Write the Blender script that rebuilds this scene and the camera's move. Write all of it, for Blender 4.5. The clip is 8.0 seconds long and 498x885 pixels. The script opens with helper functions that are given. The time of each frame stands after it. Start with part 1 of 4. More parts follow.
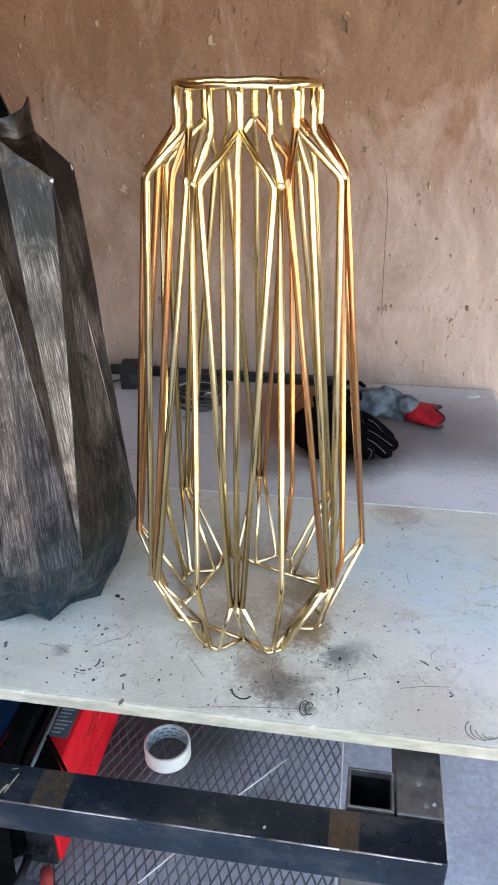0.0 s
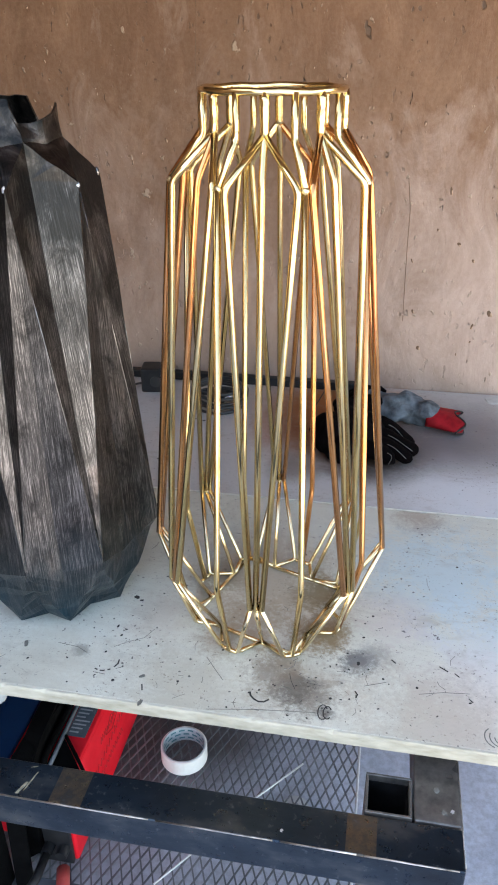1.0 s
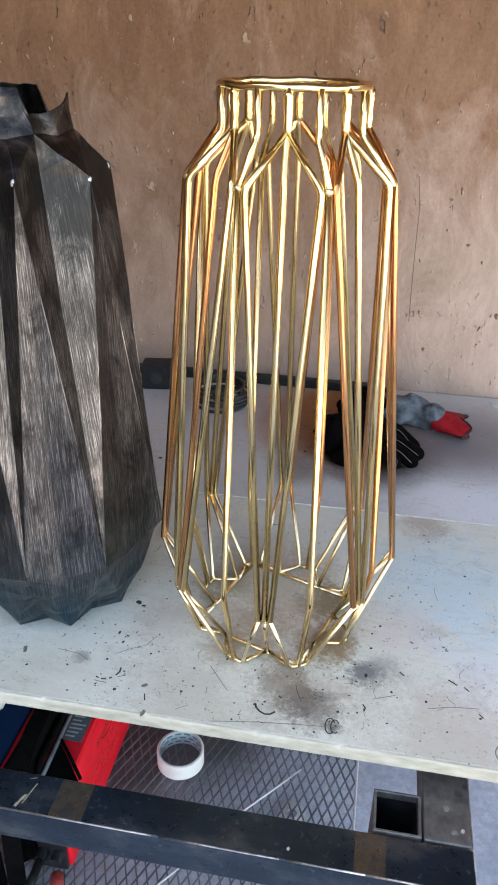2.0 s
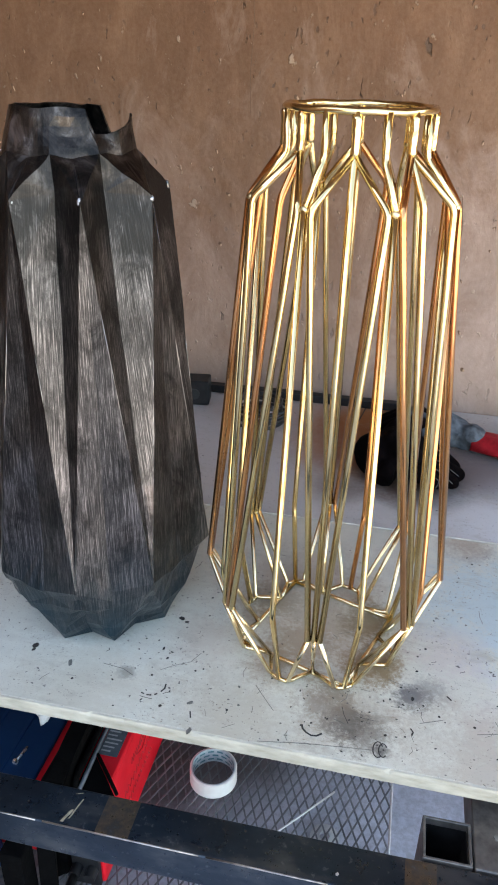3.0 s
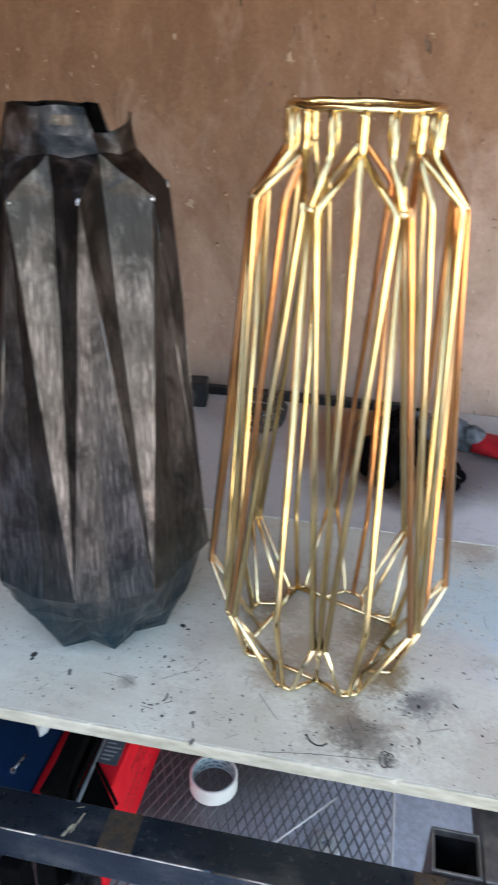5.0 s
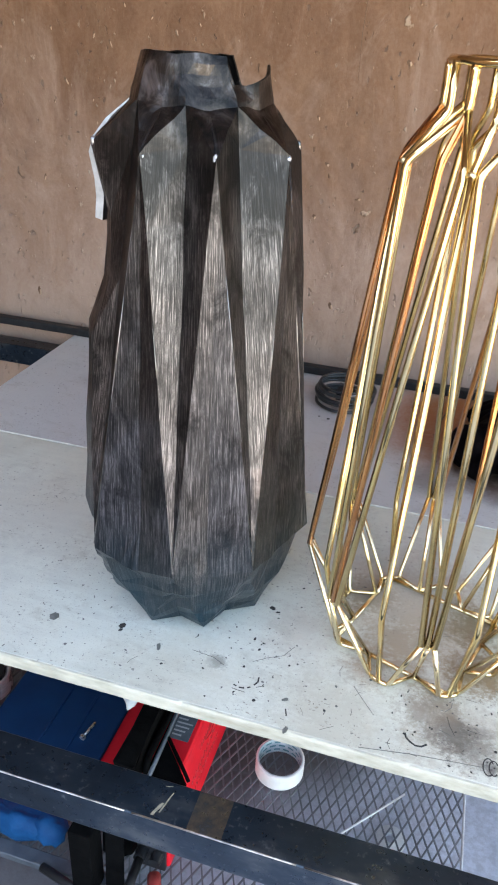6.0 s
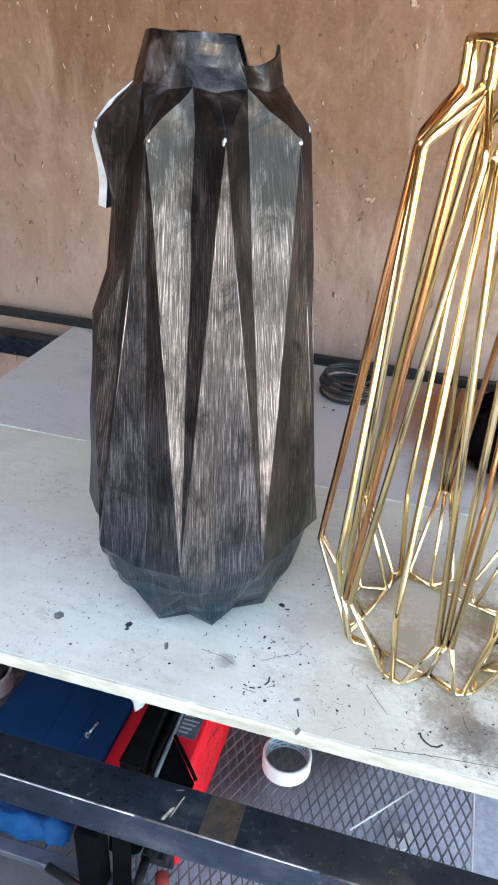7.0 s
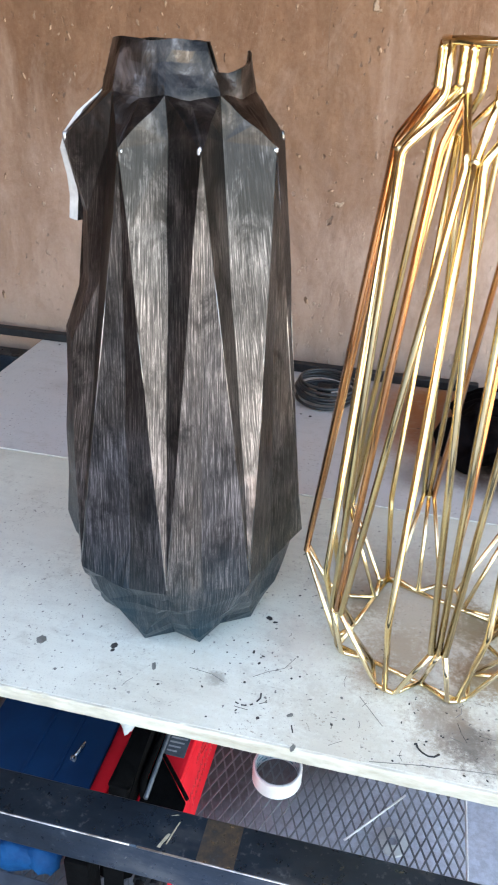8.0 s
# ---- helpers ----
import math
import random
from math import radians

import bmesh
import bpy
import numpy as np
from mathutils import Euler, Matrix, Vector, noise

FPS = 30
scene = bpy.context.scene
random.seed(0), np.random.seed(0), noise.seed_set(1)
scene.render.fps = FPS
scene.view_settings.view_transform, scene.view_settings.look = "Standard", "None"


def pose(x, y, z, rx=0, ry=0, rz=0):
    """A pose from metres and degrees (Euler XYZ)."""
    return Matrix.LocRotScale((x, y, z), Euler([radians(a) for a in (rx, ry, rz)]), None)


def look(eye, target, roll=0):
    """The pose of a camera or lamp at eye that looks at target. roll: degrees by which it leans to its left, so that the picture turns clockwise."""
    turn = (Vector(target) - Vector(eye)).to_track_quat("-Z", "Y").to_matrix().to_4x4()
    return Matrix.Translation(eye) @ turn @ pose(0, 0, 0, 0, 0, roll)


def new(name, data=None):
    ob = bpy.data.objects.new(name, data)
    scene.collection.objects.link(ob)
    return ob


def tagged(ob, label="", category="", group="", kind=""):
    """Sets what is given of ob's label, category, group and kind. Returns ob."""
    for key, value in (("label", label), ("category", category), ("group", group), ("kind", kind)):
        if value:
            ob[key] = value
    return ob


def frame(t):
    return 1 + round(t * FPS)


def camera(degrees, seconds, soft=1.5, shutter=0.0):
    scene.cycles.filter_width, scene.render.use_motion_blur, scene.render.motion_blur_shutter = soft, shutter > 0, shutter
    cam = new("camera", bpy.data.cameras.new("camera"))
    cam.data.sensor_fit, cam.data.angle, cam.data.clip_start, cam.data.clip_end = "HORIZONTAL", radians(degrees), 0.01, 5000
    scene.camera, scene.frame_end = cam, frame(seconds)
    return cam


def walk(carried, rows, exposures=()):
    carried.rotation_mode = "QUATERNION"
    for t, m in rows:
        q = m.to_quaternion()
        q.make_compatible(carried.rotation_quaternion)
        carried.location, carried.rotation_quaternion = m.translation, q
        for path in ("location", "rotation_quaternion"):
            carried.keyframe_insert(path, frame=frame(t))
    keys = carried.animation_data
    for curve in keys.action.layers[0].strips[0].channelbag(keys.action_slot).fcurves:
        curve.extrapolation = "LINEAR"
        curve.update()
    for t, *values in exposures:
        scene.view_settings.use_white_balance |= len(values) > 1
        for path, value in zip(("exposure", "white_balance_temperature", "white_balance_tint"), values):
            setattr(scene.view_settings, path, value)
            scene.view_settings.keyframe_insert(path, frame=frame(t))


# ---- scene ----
cam = camera(37.0, 8.0, soft=1.9, shutter=0.45)
PATH = [
    (0, (0.282, 0.244, 1.619), (0.004, 1.985, 0.675), -0.3),
    (0.5, (0.276, 0.238, 1.619), (-0.019, 1.983, 0.686), -0.2),
    (1, (0.278, 0.239, 1.62), (-0.048, 1.977, 0.686), -0.4),
    (2.3, (0.236, 0.274, 1.623), (-0.061, 2.007, 0.67), 1.3),
    (2.5, (0.233, 0.26, 1.624), (-0.079, 2.005, 0.699), 1.2),
    (3, (0.195, 0.262, 1.626), (-0.16, 2.004, 0.709), 1.4),
    (3.5, (0.212, 0.287, 1.621), (-0.013, 2.038, 0.681), 0.7),
    (4, (0.229, 0.294, 1.62), (0.072, 2.056, 0.686), 0.5),
    (4.5, (0.223, 0.288, 1.618), (0.033, 2.045, 0.682), 0.6),
    (5, (0.177, 0.281, 1.623), (-0.16, 2.026, 0.705), 1.4),
    (5.2, (0.15, 0.281, 1.618), (-0.248, 2.012, 0.698), 1.9),
    (6.3, (0.068, 0.311, 1.591), (-0.386, 1.992, 0.607), 3.2),
    (6.5, (0.065, 0.315, 1.59), (-0.383, 1.996, 0.603), 3.2),
    (7, (0.054, 0.325, 1.586), (-0.387, 2.002, 0.59), 3.0),
    (7.5, (0.031, 0.347, 1.577), (-0.39, 2.03, 0.583), 2.6),
    (8, (0.032, 0.342, 1.585), (-0.335, 2.045, 0.603), 2.2),
]
walk(cam, [(t, look(eye, target, roll)) for t, eye, target, roll in PATH], [(0.0, 2.87, 7750, 9), (1.0, 2.87, 7750, 9), (2.5, 2.86, 7750, 9), (3.0, 2.77, 7750, 9), (3.5, 2.77, 7750, 9), (4.5, 2.76, 7750, 9), (5.0, 2.75, 7750, 9), (6.5, 3.42, 7600, 8), (8.0, 3.47, 7600, 8)])

# ---- world and light ----
world = bpy.data.worlds.new("overcast_sky")
scene.world = world
world.use_nodes = True
wn = world.node_tree
sky = wn.nodes.new("ShaderNodeTexSky")
sky.sky_type = "NISHITA"
sky.sun_disc = False
sky.sun_elevation = radians(44)
sky.sun_rotation = radians(-74)
sky.dust_density = 2.0
wn.links.new(sky.outputs[0], wn.nodes["Background"].inputs[0])
wn.nodes["Background"].inputs[1].default_value = 0.15

sun_data = bpy.data.lights.new("sun", "SUN")
sun_data.energy, sun_data.angle, sun_data.color = 5.0, radians(0.6), (1.0, 0.96, 0.90)
sun = new("sun", sun_data)
sun.matrix_world = look((-7.0, 2.0, 7.0), (0, 0, 0))

TOP = 0.75            # bench top
GX, GY = 0.12, 1.26   # axis of the gold vase
DX, DY = -0.272, 1.274  # axis of the dark vase


# ---- materials ----
def nodes_of(name):
    m = bpy.data.materials.new(name)
    m.use_nodes = True
    return m, m.node_tree, m.node_tree.nodes["Principled BSDF"]


def coord(nt, stretch=(1, 1, 1)):
    tc = nt.nodes.new("ShaderNodeTexCoord")
    mp = nt.nodes.new("ShaderNodeMapping")
    mp.inputs["Scale"].default_value = stretch
    nt.links.new(tc.outputs["Object"], mp.inputs[0])
    return mp.outputs[0]


def noise_of(nt, vec, scale, detail=6.0, rough=0.6, dist=0.0):
    n = nt.nodes.new("ShaderNodeTexNoise")
    n.inputs["Scale"].default_value = scale
    n.inputs["Detail"].default_value = detail
    n.inputs["Roughness"].default_value = rough
    n.inputs["Distortion"].default_value = dist
    nt.links.new(vec, n.inputs["Vector"])
    return n.outputs["Fac"]


def ramp(nt, fac, stops):
    r = nt.nodes.new("ShaderNodeValToRGB")
    els = r.color_ramp.elements
    while len(els) < len(stops):
        els.new(0.5)
    for e, (p, c) in zip(els, stops):
        e.position = p
        e.color = (c, c, c, 1) if isinstance(c, (int, float)) else (*c, 1)
    nt.links.new(fac, r.inputs[0])
    return r.outputs[0]


def blend(nt, fac, a, b, mode="MIX"):
    m = nt.nodes.new("ShaderNodeMix")
    m.data_type, m.blend_type = "RGBA", mode
    for sock, v in ((m.inputs[0], fac), (m.inputs[6], a), (m.inputs[7], b)):
        if isinstance(v, (int, float)):
            sock.default_value = v
        elif isinstance(v, tuple):
            sock.default_value = (*v, 1)
        else:
            nt.links.new(v, sock)
    return m.outputs[2]


def calc(nt, op, a, b=0.0):
    m = nt.nodes.new("ShaderNodeMath")
    m.operation = op
    for sock, v in ((m.inputs[0], a), (m.inputs[1], b)):
        if isinstance(v, (int, float)):
            sock.default_value = v
        else:
            nt.links.new(v, sock)
    return m.outputs[0]


def bump(nt, bsdf, height, strength, distance):
    b = nt.nodes.new("ShaderNodeBump")
    b.inputs["Strength"].default_value = strength
    b.inputs["Distance"].default_value = distance
    nt.links.new(height, b.inputs["Height"])
    nt.links.new(b.outputs[0], bsdf.inputs["Normal"])


def near(nt, vec, centre, radius):
    """1 at centre, 0 past radius."""
    d = nt.nodes.new("ShaderNodeVectorMath")
    d.operation = "DISTANCE"
    d.inputs[1].default_value = centre
    nt.links.new(vec, d.inputs[0])
    r = nt.nodes.new("ShaderNodeMapRange")
    r.inputs[1].default_value, r.inputs[2].default_value = 0.0, radius
    r.inputs[3].default_value, r.inputs[4].default_value = 1.0, 0.0
    nt.links.new(d.outputs["Value"], r.inputs[0])
    return r.outputs[0]


def plain(name, c1, c2, scale=40.0, rough=0.5, metal=0.0, relief=0.0, stretch=(1, 1, 1), rvar=0.15, coat=0.0, spec=0.5):
    m, nt, b = nodes_of(name)
    v = coord(nt, stretch)
    f = noise_of(nt, v, scale)
    g = noise_of(nt, v, scale * 0.17, 3.0)
    mixf = calc(nt, "ADD", calc(nt, "MULTIPLY", f, 0.6), calc(nt, "MULTIPLY", g, 0.4))
    nt.links.new(ramp(nt, mixf, [(0.33, c1), (0.67, c2)]), b.inputs["Base Color"])
    nt.links.new(ramp(nt, g, [(0.3, max(0.02, rough - rvar)), (0.7, min(1.0, rough + rvar))]), b.inputs["Roughness"])
    b.inputs["Metallic"].default_value = metal
    b.inputs["Coat Weight"].default_value = coat
    b.inputs["Specular IOR Level"].default_value = spec
    b.inputs["Coat Roughness"].default_value = 0.08
    if relief:
        bump(nt, b, f, 0.6, relief)
    return m


def wall_material():
    m, nt, b = nodes_of("scuffed_plaster")
    v = coord(nt)
    big = noise_of(nt, v, 1.1, 5.0, 0.55)
    mid = noise_of(nt, coord(nt, (1.0, 1.0, 0.45)), 9.0, 8.0, 0.65, 0.6)
    fine = noise_of(nt, v, 120.0, 4.0)
    col = ramp(nt, big, [(0.3, (0.088, 0.030, 0.0105)), (0.5, (0.134, 0.055, 0.023)), (0.7, (0.195, 0.096, 0.050))])
    col = blend(nt, ramp(nt, mid, [(0.40, 0.0), (0.75, 0.6)]), col, (0.272, 0.142, 0.079))
    col = blend(nt, ramp(nt, mid, [(0.28, 0.6), (0.44, 0.0)]), col, (0.16, 0.08, 0.038))
    # chips and pin holes
    chips = noise_of(nt, coord(nt, (1.0, 1.0, 0.5)), 34.0, 3.0, 0.5)
    hole = ramp(nt, chips, [(0.69, 0.0), (0.72, 1.0)])
    col = blend(nt, calc(nt, "MULTIPLY", hole, 0.9), col, (0.075, 0.04, 0.025))
    pits = ramp(nt, noise_of(nt, coord(nt, (1.0, 1.0, 0.6)), 75.0, 2.0, 0.4), [(0.675, 0.0), (0.70, 1.0)])
    sparse = ramp(nt, noise_of(nt, v, 4.0, 2.0), [(0.45, 0.0), (0.6, 1.0)])
    pits = calc(nt, "MULTIPLY", pits, sparse)
    col = blend(nt, calc(nt, "MULTIPLY", pits, 0.75), col, (0.09, 0.05, 0.035))
    pale = ramp(nt, noise_of(nt, coord(nt, (1.0, 1.0, 0.7)), 33.0, 3.0), [(0.66, 0.0), (0.71, 0.6)])
    drip = noise_of(nt, coord(nt, (1.0, 1.0, 0.55)), 6.0, 8.0, 0.72, 0.8)
    col = blend(nt, ramp(nt, drip, [(0.50, 0.0), (0.70, 0.85)]), col, (0.140, 0.060, 0.025))
    col = blend(nt, ramp(nt, drip, [(0.28, 0.45), (0.45, 0.0)]), col, (0.285, 0.158, 0.093))
    # paler and pinker towards the bench, most at the right
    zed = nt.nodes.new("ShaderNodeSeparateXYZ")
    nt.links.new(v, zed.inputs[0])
    tint_mask = nt.nodes.new("ShaderNodeMapRange")
    tint_mask.inputs[1].default_value, tint_mask.inputs[2].default_value = 0.75, 1.70
    tint_mask.inputs[3].default_value, tint_mask.inputs[4].default_value = 1.0, 0.0
    nt.links.new(zed.outputs[2], tint_mask.inputs[0])
    cloud = calc(nt, "ADD", tint_mask.outputs[0], calc(nt, "MULTIPLY", calc(nt, "SUBTRACT", drip, 0.5), 1.8))
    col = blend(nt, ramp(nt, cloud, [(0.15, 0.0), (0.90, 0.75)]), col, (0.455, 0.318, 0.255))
    pale_side = near(nt, v, (0.80, 2.27, 0.85), 0.85)
    col = blend(nt, calc(nt, "MULTIPLY", ramp(nt, calc(nt, "ADD", pale_side, calc(nt, "MULTIPLY", calc(nt, "SUBTRACT", drip, 0.5), 1.2)), [(0.1, 0.0), (0.8, 1.0)]), 0.6), col, (0.58, 0.435, 0.375))
    dent = noise_of(nt, coord(nt, (1.0, 1.0, 0.7)), 16.0, 2.0, 0.4)
    col = blend(nt, pale, col, (0.48, 0.36, 0.27))
    col = blend(nt, 0.12, col, ramp(nt, fine, [(0.3, (0.20, 0.115, 0.065)), (0.7, (0.44, 0.31, 0.22))]))
    nt.links.new(col, b.inputs["Base Color"])
    b.inputs["Roughness"].default_value = 0.72
    h = calc(nt, "SUBTRACT", calc(nt, "ADD", calc(nt, "ADD", calc(nt, "MULTIPLY", fine, 0.15), mid), calc(nt, "ADD", calc(nt, "MULTIPLY", dent, 1.5), calc(nt, "MULTIPLY", pale, 0.8))), calc(nt, "MULTIPLY", calc(nt, "ADD", hole, pits), 1.6))
    bump(nt, b, h, 0.7, 0.009)
    return m


def board_material(name, stains, warm, ragged=3.4, spec=0.5):
    m, nt, b = nodes_of(name)
    v = coord(nt)
    big = noise_of(nt, v, 3.0, 5.0, 0.6, 0.4)
    grain = noise_of(nt, coord(nt, (0.12, 1.0, 1.0)), 60.0, 6.0, 0.7)
    mid = noise_of(nt, v, 17.0, 8.0, 0.7, 0.8)
    col = ramp(nt, big, [(0.3, (0.56, 0.545, 0.46)), (0.55, (0.665, 0.66, 0.57)), (0.75, (0.61, 0.625, 0.56))])
    col = blend(nt, ramp(nt, mid, [(0.52, 0.0), (0.80, 0.30)]), col, warm)
    col = blend(nt, ramp(nt, grain, [(0.35, 0.18), (0.6, 0.0)]), col, (0.44, 0.41, 0.36))
    smudge = noise_of(nt, coord(nt, (0.35, 1.0, 1.0)), 22.0, 7.0, 0.75, 0.5)
    col = blend(nt, ramp(nt, smudge, [(0.54, 0.0), (0.86, 0.42)]), col, (0.40, 0.37, 0.31))
    # fine dark dust specks
    tint_mask = noise_of(nt, v, 420.0, 2.0, 0.5)
    col = blend(nt, ramp(nt, tint_mask, [(0.60, 0.0), (0.70, 0.35)]), col, (0.30, 0.27, 0.23))
    tear = calc(nt, "ADD", calc(nt, "MULTIPLY", mid, 0.5), calc(nt, "MULTIPLY", noise_of(nt, v, 120.0, 6.0, 0.8), 0.5))
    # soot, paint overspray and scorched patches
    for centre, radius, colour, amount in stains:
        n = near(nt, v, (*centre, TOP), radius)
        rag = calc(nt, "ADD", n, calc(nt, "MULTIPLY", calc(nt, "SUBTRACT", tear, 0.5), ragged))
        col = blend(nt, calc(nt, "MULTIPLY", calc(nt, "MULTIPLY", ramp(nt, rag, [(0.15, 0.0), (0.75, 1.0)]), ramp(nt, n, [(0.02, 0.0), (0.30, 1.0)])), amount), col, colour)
    specks = ramp(nt, noise_of(nt, v, 150.0, 2.0, 0.4), [(0.70, 0.0), (0.74, 1.0)])
    gather = ramp(nt, noise_of(nt, v, 6.0, 4.0), [(0.42, 0.0), (0.60, 0.9)])
    col = blend(nt, calc(nt, "MULTIPLY", specks, gather), col, (0.09, 0.08, 0.08))
    # fine brown grit in drifts, pinprick burns
    drift = ramp(nt, noise_of(nt, v, 8.0, 4.0, 0.6, 0.5), [(0.40, 0.0), (0.58, 0.9)])
    grit = ramp(nt, noise_of(nt, v, 210.0, 3.0, 0.6), [(0.61, 0.0), (0.72, 0.9)])
    col = blend(nt, calc(nt, "MULTIPLY", grit, drift), col, (0.22, 0.18, 0.14))
    film = ramp(nt, noise_of(nt, coord(nt, (0.5, 1.0, 1.0)), 38.0, 6.0, 0.7, 0.8), [(0.52, 0.0), (0.70, 0.45)])
    col = blend(nt, calc(nt, "MULTIPLY", film, drift), col, (0.33, 0.295, 0.24))
    nt.links.new(col, b.inputs["Base Color"])
    nt.links.new(ramp(nt, big, [(0.3, 0.62), (0.7, 0.38)]), b.inputs["Roughness"])
    b.inputs["Specular IOR Level"].default_value = spec
    bump(nt, b, calc(nt, "ADD", grain, smudge), 0.35, 0.0012)
    return m


def steel_material(name):
    """Oily hot-rolled tube: blue-black scale, brown patches, spatter."""
    m, nt, b = nodes_of(name)
    v = coord(nt)
    big = noise_of(nt, coord(nt, (0.55, 1.0, 1.0)), 8.0, 5.0, 0.6)
    fine = noise_of(nt, v, 75.0, 6.0, 0.65)
    col = ramp(nt, big, [(0.32, (0.009, 0.016, 0.025)), (0.52, (0.022, 0.037, 0.056)), (0.68, (0.115, 0.125, 0.132))])
    col = blend(nt, ramp(nt, fine, [(0.60, 0.0), (0.72, 0.6)]), col, (0.16, 0.18, 0.20))
    for x0, x1 in ((-0.125, -0.078), (0.285, 0.325)):
        sep = nt.nodes.new("ShaderNodeSeparateXYZ")
        nt.links.new(v, sep.inputs[0])
        inside = calc(nt, "MULTIPLY", calc(nt, "GREATER_THAN", sep.outputs[0], x0), calc(nt, "LESS_THAN", sep.outputs[0], x1))
        inside = calc(nt, "MULTIPLY", inside, calc(nt, "GREATER_THAN", sep.outputs[2], 0.697))
        inside = calc(nt, "MULTIPLY", inside, calc(nt, "LESS_THAN", sep.outputs[1], 0.9155))
        col = blend(nt, calc(nt, "MULTIPLY", inside, ramp(nt, fine, [(0.32, 0.75), (0.66, 0.15)])), col, (0.20, 0.145, 0.085))
    nt.links.new(col, b.inputs["Base Color"])
    b.inputs["Metallic"].default_value = 0.75
    nt.links.new(ramp(nt, fine, [(0.3, 0.22), (0.7, 0.45)]), b.inputs["Roughness"])
    bump(nt, b, fine, 0.3, 0.0008)
    return m


def brushed_material():
    """Dark brushed sheet with streaks along its height, blue at the foot and shaded towards it."""
    m, nt, b = nodes_of("brushed_dark_steel")
    v = coord(nt)
    parts = nt.nodes.new("ShaderNodeSeparateXYZ")
    nt.links.new(v, parts.inputs[0])
    turn = calc(nt, "ARCTAN2", parts.outputs[0], calc(nt, "MULTIPLY", parts.outputs[1], -1.0))
    wrap = nt.nodes.new("ShaderNodeCombineXYZ")
    nt.links.new(calc(nt, "MULTIPLY", turn, 0.15), wrap.inputs[0])
    nt.links.new(calc(nt, "MULTIPLY", parts.outputs[2], 0.020), wrap.inputs[2])
    streak = noise_of(nt, wrap.outputs[0], 800.0, 6.0, 0.8)
    patch = noise_of(nt, coord(nt, (1.0, 1.0, 0.4)), 13.0, 6.0, 0.6)
    fine = noise_of(nt, wrap.outputs[0], 1100.0, 3.0)
    mixed = calc(nt, "ADD", calc(nt, "MULTIPLY", streak, 0.80), calc(nt, "MULTIPLY", patch, 0.20))
    col = ramp(nt, mixed, [(0.37, (0.014, 0.0135, 0.014)), (0.50, (0.056, 0.053, 0.054)), (0.63, (0.33, 0.305, 0.31))])
    col = blend(nt, ramp(nt, patch, [(0.62, 0.0), (0.75, 0.22)]), col, (0.42, 0.30, 0.24))
    grime = noise_of(nt, coord(nt, (1.0, 1.0, 0.5)), 24.0, 8.0, 0.72, 0.5)
    # the shoulder is blackened by the torch, with a ragged edge
    band = nt.nodes.new("ShaderNodeMapRange")
    band.inputs[1].default_value, band.inputs[2].default_value = 0.60, 0.76
    nt.links.new(parts.outputs[2], band.inputs[0])
    burnt = calc(nt, "ADD", grime, calc(nt, "MULTIPLY", band.outputs[0], 0.20))
    dirt = ramp(nt, burnt, [(0.47, 0.0), (0.64, 0.88)])
    col = blend(nt, dirt, col, (0.014, 0.013, 0.013))
    # heat-stained neck: brown and grey blotches over the soot
    neck = nt.nodes.new("ShaderNodeMapRange")
    neck.inputs[1].default_value, neck.inputs[2].default_value = 0.70, 0.775
    nt.links.new(parts.outputs[2], neck.inputs[0])
    blot = noise_of(nt, coord(nt, (1.0, 1.0, 0.8)), 30.0, 6.0, 0.65, 0.6)
    stain = ramp(nt, blot, [(0.36, (0.008, 0.008, 0.008)), (0.52, (0.055, 0.045, 0.039)), (0.68, (0.20, 0.175, 0.165))])
    col = blend(nt, calc(nt, "MULTIPLY", neck.outputs[0], 0.85), col, stain)
    # blue foot colour, carried upward to put shade on the lower body
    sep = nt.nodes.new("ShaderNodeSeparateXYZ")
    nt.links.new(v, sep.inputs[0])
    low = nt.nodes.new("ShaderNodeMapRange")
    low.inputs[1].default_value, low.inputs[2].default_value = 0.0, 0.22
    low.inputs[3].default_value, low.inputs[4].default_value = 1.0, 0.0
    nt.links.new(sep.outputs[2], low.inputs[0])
    foot_tint = calc(nt, "MULTIPLY", low.outputs[0], ramp(nt, patch, [(0.3, 1.0), (0.7, 0.35)]))
    col = blend(nt, calc(nt, "MULTIPLY", foot_tint, 0.92), col, (0.018, 0.070, 0.105))
    nt.links.new(col, b.inputs["Base Color"])
    b.inputs["Metallic"].default_value = 0.95
    b.inputs["Coat Weight"].default_value = 0.12
    b.inputs["Coat Roughness"].default_value = 0.2
    nt.links.new(ramp(nt, mixed, [(0.35, 0.46), (0.65, 0.32)]), b.inputs["Roughness"])
    bump(nt, b, calc(nt, "ADD", streak, calc(nt, "MULTIPLY", fine, 0.3)), 0.5, 0.0006)
    return m


